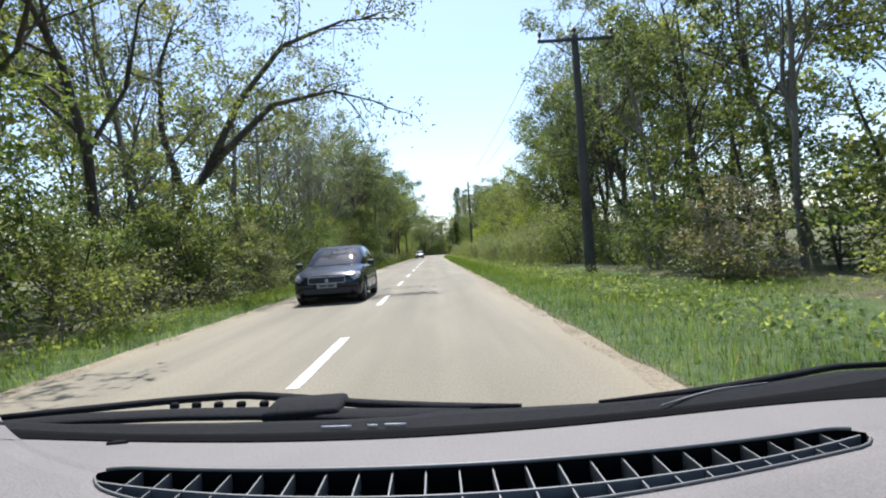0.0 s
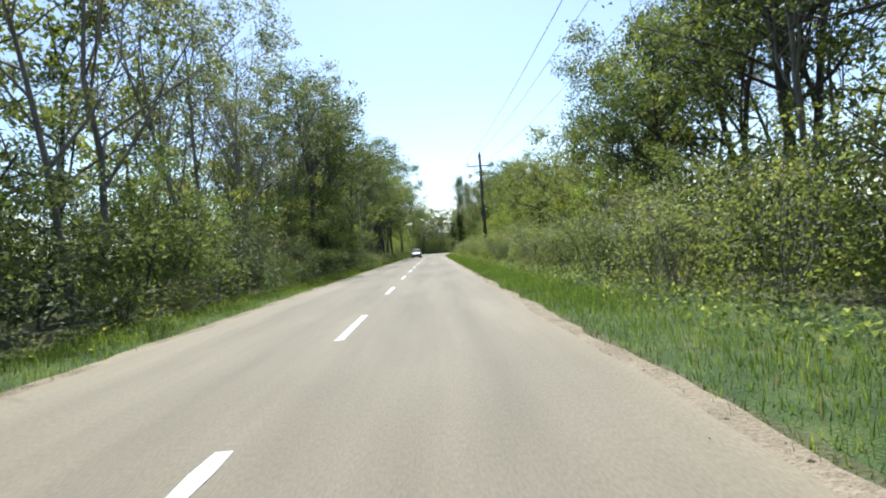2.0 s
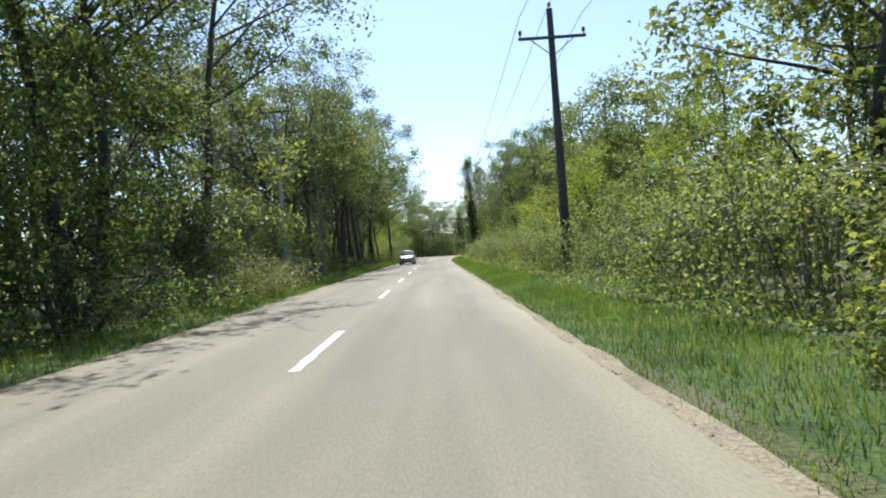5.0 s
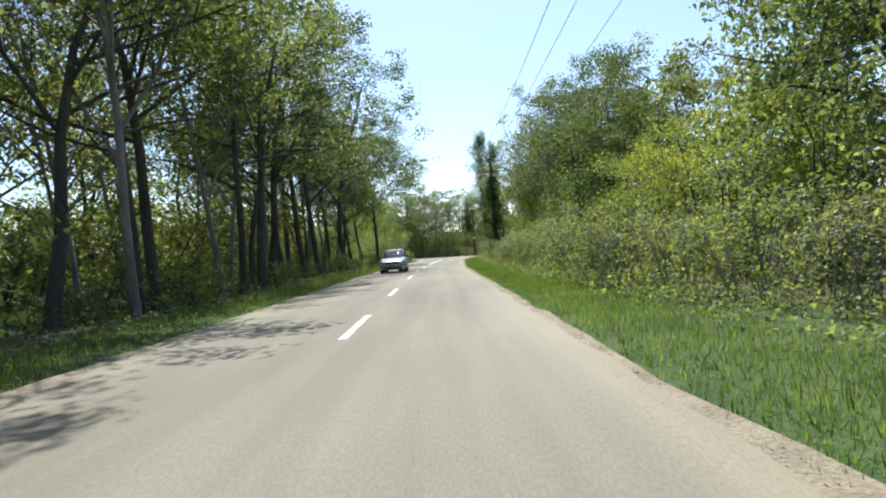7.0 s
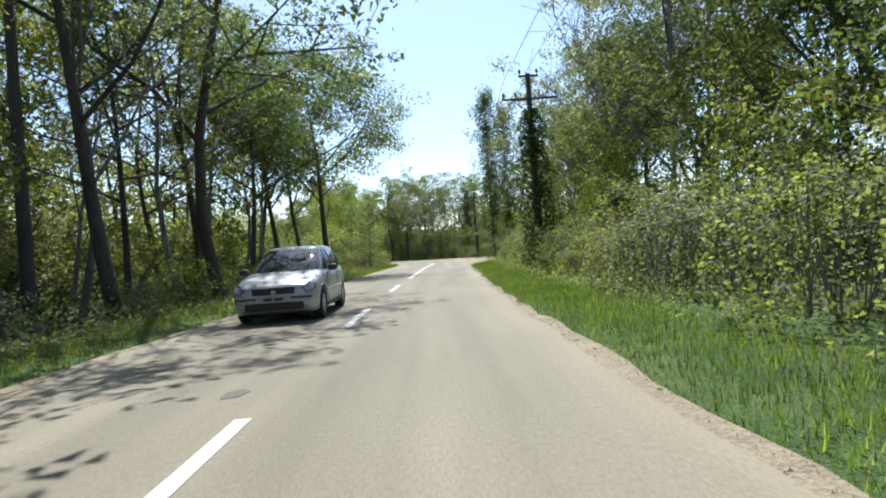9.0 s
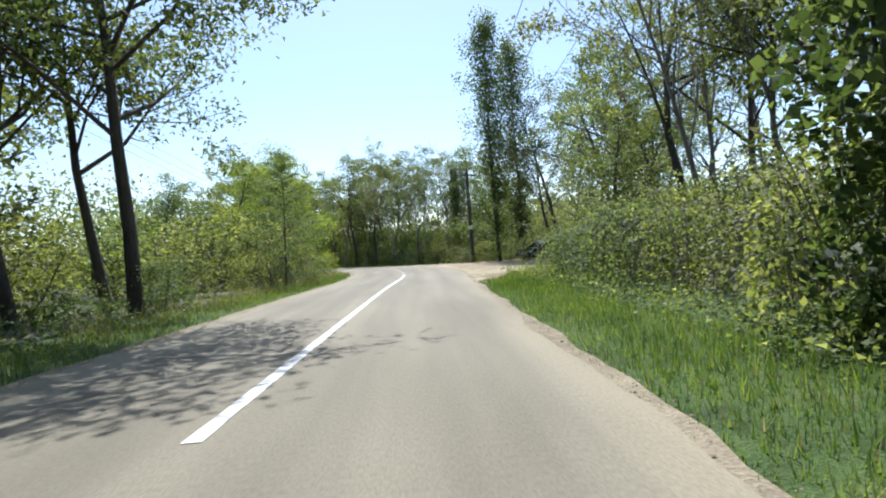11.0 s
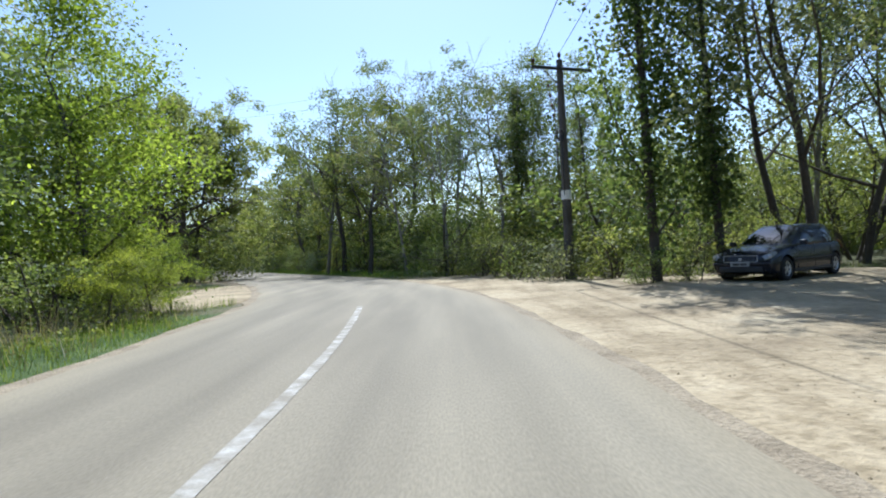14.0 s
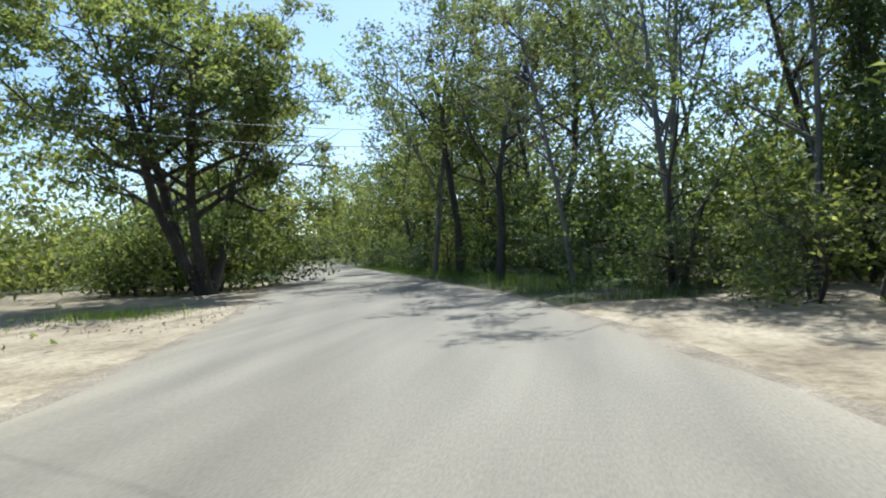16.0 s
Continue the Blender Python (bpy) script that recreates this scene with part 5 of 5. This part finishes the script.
def hatchback(label, paint, x, y, turn, length, width, height, group="cars on the road", z=0.0, doors=5):
    """A hatchback whose nose points to -y."""
    car = tagged(new("car"), label, "car", group)
    l, w, h = length / 2, width / 2, height
    stations = np.array(((-1.0, 0.70, 0.24, 0.43), (-0.975, 0.86, 0.16, 0.475), (-0.90, 0.95, 0.13, 0.525), (-0.72, 0.985, 0.125, 0.585), (-0.45, 1.0, 0.125, 0.64), (0.0, 1.0, 0.125, 0.65), (0.5, 1.0, 0.125, 0.665), (0.82, 0.97, 0.135, 0.67), (0.96, 0.9, 0.17, 0.65), (1.0, 0.78, 0.26, 0.58)))
    across, upward = (0, 0.9, 0.965, 0.99, 1.0, 0.992, 0.975, 0.945, 0.90, 0.80, 0.4, 0), (0, 0, 0.07, 0.22, 0.45, 0.62, 0.78, 0.88, 0.95, 1.0, 1.035, 1.045)

    def skin(f, u, push=0.0):
        """A point of the right half of the body: f from nose to tail, u from the keel over the side to the bonnet's middle."""
        hw, lo, hi = (float(np.interp(f, stations[:, 0], stations[:, i])) for i in (1, 2, 3))
        b_, t_ = lo * h, hi * h
        px, pz = float(np.interp(u, np.linspace(0, 1, 12), across)) * w * hw, b_ + (t_ - b_) * float(np.interp(u, np.linspace(0, 1, 12), upward))
        for yy in (-0.66 * l, 0.66 * l):
            if abs(f * l - yy) < 0.355:
                pz = max(pz, 0.31 + math.sqrt(0.355 ** 2 - (f * l - yy) ** 2))
        return Vector((px + push * hw, f * l + push * (-1 if f < -0.9 else 1 if f > 0.93 else 0), pz + push * 0.3))

    places = sorted({*np.linspace(-1, 1, 61).tolist(), -0.975, 0.975, *(c + d * 0.355 / l for c in (-0.66, 0.66) for d in (-1.0, -0.995, -0.97, -0.9, 0.9, 0.97, 0.995, 1.0))})
    rings = []
    for f in places:
        half = [skin(f, k / 22) for k in range(23)]
        rings.append([tuple(q) for q in half] + [(-q.x, q.y, q.z) for q in reversed(half[1:-1])])
    v, fc = loft(rings)
    part("body", mesh_from("body", v, fc, [paint], True), None, car)

    def skin_patch(name, s, f0, f1, u_of, mat, push, parent, label=""):
        """A panel lying on the body between two stations; u_of gives its lower and upper edge there."""
        grid_, m, n = [], 10, 5
        for i in range(m + 1):
            f = f0 + (f1 - f0) * i / m
            u0, u1 = u_of(i / m)
            grid_ += [Vector((s * q.x, q.y, q.z)) for q in (skin(f, u0 + (u1 - u0) * j / n, push) for j in range(n + 1))]
        faces = [(i * (n + 1) + j, i * (n + 1) + j + 1, (i + 1) * (n + 1) + j + 1, (i + 1) * (n + 1) + j) for i in range(m) for j in range(n)]
        return part(name, mesh_from(name, grid_, faces if s < 0 else [tuple(reversed(q)) for q in faces], [mat], True), None, parent, label)
    belt, roof = 0.62 * h, h
    low = [(w * 0.90, -0.48 * l), (w * 0.93, 0.1 * l), (w * 0.90, 0.90 * l)]

    def shell(k, turn_, push=0.0):
        """A point of the rounded cabin: k from belt to roof, turn_ round it in degrees from the right side."""
        c, q = math.cos(radians(turn_)), math.sin(radians(turn_))
        y0, y1 = l * (-0.52 + 0.50 * k ** 1.15), l * (0.93 - 0.16 * k ** 1.6)
        half = w * (0.925 - 0.235 * k ** 1.7)
        return Vector(((half + push) * math.copysign(abs(c) ** 0.42, c), (y0 + y1) / 2 + ((y1 - y0) / 2 + push) * math.copysign(abs(q) ** 0.5, q), belt - 0.03 + (roof - 0.045 - belt + 0.03) * (1 - (1 - k) ** 1.12) + push * 0.5))
    rings = [[shell(k, 7.5 * j) for j in range(48)] for k in (0, 0.15, 0.3, 0.45, 0.6, 0.75, 0.87, 0.95, 1.0)]
    for f, up in ((0.93, 0.016), (0.8, 0.030), (0.55, 0.040), (0.25, 0.045)):
        rings.append([Vector((q.x * f, 0.37 * l * (1 - f) * 0.9 + q.y * f + 0.0, q.z + up)) for q in (shell(1.0, 7.5 * j) for j in range(48))])
    v, fc = loft(rings)
    part("cabin", mesh_from("cabin", v, fc, [paint], True), None, car)

    def pane(name, k0, k1, t0, t1):
        """A curved pane lying on the cabin."""
        m, n = 10, 5
        top_ = [shell(k0 + (k1 - k0) * i / n, t0 + (t1 - t0) * j / m, 0.007) for i in range(n + 1) for j in range(m + 1)]
        faces = [(i * (m + 1) + j, i * (m + 1) + j + 1, (i + 1) * (m + 1) + j + 1, (i + 1) * (m + 1) + j) for i in range(n) for j in range(m)]
        return part(name, mesh_from(name, top_, faces, [GLASS_DARK], True), None, car)
    pane("windscreen", 0.06, 0.93, -134, -46)
    pane("rear_window", 0.12, 0.88, 48, 132)
    for s in (1, -1):
        for u0, u1 in ((-36, -3), (3, 38)) if doors == 5 else ((-36, 8), (11, 41)):
            pane("side_window", 0.10, 0.86, *((u0, u1) if s > 0 else (180 - u1, 180 - u0)))
        skin_patch("headlight_housing", s, -0.996, -0.84, lambda i: (0.50 + 0.12 * i, 0.80 - 0.06 * i * i), TRIM, 0.008, car)
        lamp = skin_patch("headlight", s, -0.993, -0.855, lambda i: (0.52 + 0.12 * i, 0.785 - 0.06 * i * i), LENS, 0.016, car)
        g = skin(-0.965, 0.64, 0.012)
        part("bulb", box_bm((0.10, 0.05, 0.10), (s * g.x, g.y, g.z), 0.035, 3), ALLOY, lamp, "", True)
        part("fog_lamp", box_bm((0.13, 0.06, 0.08), (s * w * 0.68, -0.975 * l, 0.22 * h), 0.03, 2), LENS, car)
        part("mirror", box_bm((0.19, 0.11, 0.13), (s * (w + 0.08), -0.33 * l, belt + 0.06), 0.045, 3), TRIM, car, "black door mirror", True)
        part("side_moulding", box_bm((0.025, length * 0.52, 0.05), (s * w * 0.998, 0.02, 0.37 * h), 0.01, 1), TRIM if doors == 5 else paint, car)
        part("bumper_strip", box_bm((width * 0.24, 0.05, 0.045), (s * w * 0.62, -0.99 * l - 0.02, 0.325 * h), 0.015, 2), TRIM, car)
        for yy in (-0.40 * l, 0.06 * l, 0.52 * l) if doors == 5 else (-0.40 * l, 0.24 * l):
            part("door_seam", box_bm((0.008, 0.012, 0.46 * h), (s * w * 0.992, yy, 0.39 * h)), TRIM, car)
        skin_patch("tail_light", s, 0.90, 0.995, lambda i: (0.50, 0.80), RED_LENS, 0.012, car)
        for yy in (-0.18 * l, 0.30 * l) if doors == 5 else (0.06 * l,):
            part("door_handle", box_bm((0.03, 0.17, 0.025), (s * (w * 0.985), yy + 0.2, 0.53 * h), 0.008, 1), paint, car)
        part("sill", box_bm((0.03, length * 0.5, 0.08), (s * w * 0.985, 0.02, 0.17 * h), 0.012, 1), TRIM, car)
        for yy in (-0.66 * l, 0.66 * l):
            wheel(car, s * (w - 0.115), yy, 0.305, 0.2)
            part("wheel_well", box_bm((0.30, 0.60, 0.52), (s * (w - 0.36), yy, 0.36), 0.02, 1), TRIM, car)
    grille = part("grille", box_bm((width * 0.50, 0.06, 0.15), (0, -0.985 * l, 0.410 * h), 0.025, 2), TRIM, car)
    for sx, sz, gx, gz in ((width * 0.52, 0.016, 0, 0.078), (width * 0.50, 0.016, 0, -0.078), (0.018, 0.16, width * 0.255, 0), (0.018, 0.16, -width * 0.255, 0)):
        part("grille_trim", box_bm((sx, 0.03, sz), (gx, -0.985 * l - 0.024, 0.410 * h + gz), 0.005, 1), ALLOY, grille, "chrome strip")
    for k in range(3):
        part("grille_bar", box_bm((width * 0.46, 0.012, 0.012), (0, -0.985 * l - 0.034, 0.405 * h - 0.035 + 0.035 * k), 0.003, 1), STEEL, grille)
    part("air_intake", box_bm((width * 0.66, 0.09, 0.15), (0, -0.985 * l, 0.225 * h), 0.03, 2), TRIM, car)
    part("bumper", box_bm((width * 0.86, 0.10, 0.12), (0, -0.985 * l, 0.315 * h), 0.045, 3), paint, car, "", True)
    part("number_plate", box_bm((0.50, 0.012, 0.11), (0, -0.985 * l - 0.06, 0.315 * h), 0.003, 1), PLATE_DULL, car, "dusty plate with dark bars")
    for k in range(2):
        part("plate_bar", box_bm((0.16, 0.006, 0.05), (-0.1 + 0.2 * k, -0.985 * l - 0.068, 0.315 * h)), TRIM, car)
    part("badge", box_bm((0.09, 0.02, 0.09), (0, -0.985 * l - 0.03, 0.40 * h), 0.02, 2), ALLOY, car)
    for s in (-0.3, 0.25):
        part("wiper", box_bm((0.55, 0.015, 0.015), (s * w, low[0][1] - 0.10, belt + 0.045), 0.004, 1), TRIM, car)
    car.matrix_basis = pose(x, y, z, 0, 0, turn)
    return car


hatchback("silver three-door hatchback with tinted windows on the oncoming lane", SILVER, -3.0, 119.3, 0.0, 3.9, 1.66, 1.47, doors=3)
hatchback("dark blue-black hatchback with tinted windows on the oncoming lane", BLUE_BLACK, -2.75, 17.2, 0.0, 4.3, 1.80, 1.5)


hatchback("dark blue-black hatchback parked in tree shade on the sandy ground", BLUE_BLACK, 10.8, 174.8, -55.0, 4.1, 1.72, 1.45, "", -0.02)


def lorry(x, y, turn):
    thing = tagged(new("lorry"), "dark grey box lorry seen from behind", "lorry")
    part("cargo_box", box_bm((2.4, 5.5, 2.4), (0, 0, 2.15), 0.06, 2), TARP, thing)
    part("cab", box_bm((2.2, 1.7, 2.0), (0, 3.8, 1.55), 0.15, 3), TARP, thing)
    part("chassis", box_bm((2.1, 7.0, 0.25), (0, 0.8, 0.8), 0.03, 1), TRIM, thing)
    part("rear_bar", box_bm((2.2, 0.12, 0.14), (0, -2.75, 0.6), 0.03, 1), STEEL, thing)
    for s in (-1, 1):
        part("tail_light", box_bm((0.3, 0.06, 0.14), (s * 0.9, -2.82, 0.8), 0.02, 1), RED_LENS, thing)
        for yy in (-1.7, 3.6):
            wheel(thing, s * 0.95, yy, 0.45, 0.28)
    thing.matrix_basis = pose(x, y, 0.0, 0, 0, turn)
    return thing


lx, ly = beside(262, 1.5)
lorry(lx, ly, 27)


# ---- the dashboard of the car that carries the lens, as it stands at the start ----
DASH = rough_surface("grained_grey_plastic", [(0.3, (0.160, 0.143, 0.129)), (0.7, (0.197, 0.176, 0.160))], 3.0, 330, 0.7, 0.8, 0.0015, speck=0.45)
# near-black: shade of the vent hollow put into the colour; also the black seal
SHADE_AND_SEAL_BLACK = plain("painted_shade_and_seal_black", (0.005, 0.005, 0.005), 0.95, gloss=0.05)
RIB = plain("satin_grey_rib", (0.16, 0.155, 0.14), 0.45)
COWL = rough_surface("black_cowl", [(0.3, (0.006, 0.006, 0.0065)), (0.7, (0.020, 0.0205, 0.021))], 260.0, 420, 0.9, 0.8, 0.002)
COWL.node_tree.nodes["Principled BSDF"].inputs["Specular IOR Level"].default_value = 0.12
TOP = 0.90  # height of the dashboard's top over the road
ENDS = (-0.442, 0.496)


def slot(x):
    """The far and the near edge of the defroster slot, rounded at both ends."""
    far, near = 0.697 - 0.0677 * x + 0.2885 * x * x, 0.567 + 0.0014 * x + 0.6468 * x * x - 0.4458 * x ** 3
    u = min(1.0, max(0.0, (x - ENDS[0]) / 0.045), max(0.0, (ENDS[1] - x) / 0.04))
    mid = (far + near) / 2 + 0.006
    round_off = math.sqrt(max(0.0, 1 - (1 - u) ** 2))
    return mid + (far - mid) * round_off, mid + (near - mid) * round_off


def middle(x):
    """The long rib of the slot."""
    return min(max(0.6217 - 0.0628 * x + 0.4814 * x * x, slot(x)[1]), slot(x)[0])


def front(x):
    """The front edge of the dashboard's top."""
    q = max(-0.8, min(0.75, x))
    return 0.83 - 0.034 * q + 0.3187 * q ** 2 - 0.0339 * q ** 3 - 0.308 * q ** 4 - 0.1783 * q ** 5


def glass_foot(x):
    return max(0.8644 - 0.0437 * x + 0.243 * x * x, front(x) + 0.012)


def cowl_edge(x):
    return float(np.interp(x, (-0.98, -0.78, -0.64, -0.36, -0.17, -0.06, 0.0, 0.1, 0.28, 0.38, 0.47, 0.58, 0.68, 0.76, 0.98), (1.20, 1.085, 1.035, 0.974, 0.943, 0.935, 0.955, 0.940, 0.930, 0.942, 0.963, 0.995, 1.022, 1.018, 1.0)))


def strap(name, parent, pts, half, z, thick, mat, label=""):
    """A flat rounded bar along a smooth line."""
    xs_ = np.linspace(0, len(pts) - 1, 8 * (len(pts) - 1) + 1)
    line = np.stack([np.interp(xs_, range(len(pts)), [p[i] for p in pts]) for i in (0, 1)], 1)
    for _ in range(3):
        line[1:-1] = (line[:-2] + 2 * line[1:-1] + line[2:]) / 4
    verts, faces, ring = [], [], ((-1, 0), (-0.7, 0.8), (0, 1), (0.7, 0.8), (1, 0), (0.7, -1), (-0.7, -1))
    for i, p in enumerate(line):
        d = line[min(i + 1, len(line) - 1)] - line[max(i - 1, 0)]
        d /= np.linalg.norm(d)
        h = half * min(1.0, 0.35 + 0.1 * i, 0.35 + 0.1 * (len(line) - 1 - i))
        verts += [(p[0] - d[1] * u * h, p[1] + d[0] * u * h, z + v * thick) for u, v in ring]
    n = len(ring)
    faces = [(i * n + k, i * n + (k + 1) % n, (i + 1) * n + (k + 1) % n, (i + 1) * n + k) for i in range(len(line) - 1) for k in range(n)]
    faces += [tuple(range(n)), tuple(reversed(range((len(line) - 1) * n, len(line) * n)))]
    return part(name, mesh_from(name, verts, faces, [mat], True), None, parent, label)


def sheet(rows, mat, name, parent, depth=0.0, label=""):
    """A skin between lines of points, with a skirt of some depth at its edges."""
    n = len(rows[0])
    verts = [q for row_ in rows for q in row_]
    faces = [(i * n + k, i * n + k + 1, (i + 1) * n + k + 1, (i + 1) * n + k) for i in range(len(rows) - 1) for k in range(n - 1)]
    if depth:
        for line in (0, len(rows) - 1):
            b = len(verts)
            verts += [(x, y, z - depth) for x, y, z in rows[line]]
            faces += [(line * n + k, line * n + k + 1, b + k + 1, b + k) for k in range(n - 1)]
    return part(name, mesh_from(name, verts, faces, [mat], False), None, parent, label)


dashboard = tagged(new("dashboard"), "grained grey car dashboard with a long defroster vent grille", "dashboard")
xs = [-0.98 + 1.96 * k / 392 for k in range(393)]
near_edge = [(x, slot(x)[1] if ENDS[0] < x < ENDS[1] else sum(slot(x)) / 2) for x in xs]
far_edge = [(x, slot(x)[0] if ENDS[0] < x < ENDS[1] else sum(slot(x)) / 2) for x in xs]
sheet([[(x, 0.25, TOP - 0.05) for x in xs], [(x, 0.32, TOP - 0.01) for x in xs], [(x, y - 0.03, TOP) for x, y in near_edge], [(x, y, TOP - 0.001) for x, y in near_edge]], DASH, "near_panel", dashboard)
sheet([[(x, y, TOP - 0.001) for x, y in far_edge], [(x, y + 0.015, TOP) for x, y in far_edge], [(x, front(x) - 0.02, TOP) for x in xs], [(x, front(x), TOP - 0.006) for x in xs]], DASH, "far_panel", dashboard)
# duct, walls and front edge coloured near-black to stand in for the hollow's shade
sheet([[(x, 0.40, TOP - 0.13) for x in xs], [(x, front(x) - 0.02, TOP - 0.13) for x in xs]], SHADE_AND_SEAL_BLACK, "vent_duct", dashboard)
sheet([[(x, y, TOP - 0.001) for x, y in far_edge], [(x, y, TOP - 0.13) for x, y in far_edge]], SHADE_AND_SEAL_BLACK, "vent_wall", dashboard)
sheet([[(x, y, TOP - 0.001) for x, y in near_edge], [(x, y, TOP - 0.13) for x, y in near_edge]], SHADE_AND_SEAL_BLACK, "vent_wall", dashboard)
sheet([[(x, front(x), TOP - 0.006) for x in xs], [(x, front(x), TOP - 0.13) for x in xs]], SHADE_AND_SEAL_BLACK, "front_edge", dashboard)
inside = [ENDS[0] + 0.006 + (ENDS[1] - ENDS[0] - 0.012) * k / 60 for k in range(61)]
for j, edge in enumerate((0, 1)):
    verts, faces = [], []
    tube(verts, faces, [(x, slot(x)[edge], TOP + 0.001) for x in inside], [0.0024 if edge == 0 else 0.0016] * 61, 6)
    part("vent_frame", mesh_from("vent_frame", verts, faces, [RIB], True), None, dashboard)
verts, faces = [], []
for x in inside:
    y = middle(x)
    verts += [(x, y - 0.0015, TOP - 0.002), (x, y + 0.0015, TOP - 0.002), (x, y + 0.0015, TOP - 0.03), (x, y - 0.0015, TOP - 0.03)]
faces = [(4 * i + k, 4 * i + (k + 1) % 4, 4 * i + 4 + (k + 1) % 4, 4 * i + 4 + k) for i in range(60) for k in range(4)]
part("vent_rib", mesh_from("vent_rib", verts, faces, [RIB]), None, dashboard)
for k in range(23):
    x = -0.389 + 0.0415 * k - 0.000145 * k * k
    far, near = slot(x)
    bm = box_bm((0.0018, far - near, 0.02), (0, 0, 0))
    bmesh.ops.transform(bm, matrix=Matrix.Translation((x, (far + near) / 2, TOP - 0.014)), verts=bm.verts)
    part("vent_bar", bm, RIB, dashboard)
sheet([[(x, front(x) + 0.001, TOP - 0.004) for x in xs], [(x, (front(x) + glass_foot(x)) / 2, TOP - 0.001) for x in xs], [(x, glass_foot(x), TOP - 0.002) for x in xs]], SHADE_AND_SEAL_BLACK, "windscreen_seal", dashboard, 0.04)
sheet([[(x, glass_foot(x) - 0.002, TOP - 0.002) for x in xs], [(x, 0.5 * (glass_foot(x) + cowl_edge(x)), TOP + 0.002) for x in xs], [(x, cowl_edge(x), TOP - 0.003) for x in xs]], COWL, "cowl", dashboard, 0.05)
arm = strap("wiper_arm", dashboard, [(-0.90, 1.115), (-0.685, 1.150), (-0.536, 1.172), (-0.391, 1.178), (-0.28, 1.122), (-0.15, 1.045), (0.0, 0.978), (0.12, 0.942)], 0.013, TOP - 0.004, 0.006, COWL)
strap("wiper_blade", dashboard, [(-0.93, 1.075), (-0.66, 1.092), (-0.47, 1.072), (-0.3, 1.035), (-0.1, 0.968), (0.04, 0.953)], 0.033, TOP - 0.008, 0.006, COWL)
part("wiper_pivot", box_bm((0.13, 0.115, 0.02), (-0.238, 1.038, TOP - 0.004), 0.009, 2), COWL, arm, "", True)
for k in range(5):
    part("wiper_clip", box_bm((0.016, 0.012, 0.012), (-0.50 + 0.044 * k, 1.118 - 0.009 * k, TOP - 0.003), 0.003, 1), COWL, dashboard)
strap("wiper_blade", dashboard, [(0.24, 0.930), (0.38, 0.955), (0.48, 0.983), (0.6, 1.024), (0.7, 1.062), (0.82, 1.045)], 0.009, TOP - 0.003, 0.005, COWL)
strap("cowl_trim", dashboard, [(0.312, 0.868), (0.372, 0.908), (0.431, 0.940), (0.52, 0.957)], 0.0022, TOP + 0.003, 0.0015, RIB, "thin pale trim line")
strap("clip_mark", dashboard, [(-0.498, 0.884), (-0.484, 0.889), (-0.468, 0.886)], 0.006, TOP + 0.001, 0.003, COWL)
for x0, x1 in ((-0.185, -0.139), (-0.115, -0.10), (-0.09, -0.058)):
    strap("cowl_slot", dashboard, [(x0, front(x0) + 0.042), (x1, front(x1) + 0.040)], 0.0018, TOP + 0.003, 0.001, PLATE)
part("bulkhead", box_bm((1.7, 0.06, TOP - 0.06), (0, 0.75, (TOP - 0.06) / 2), 0.01, 1), SHADE_AND_SEAL_BLACK, dashboard, "plain dark bulkhead")
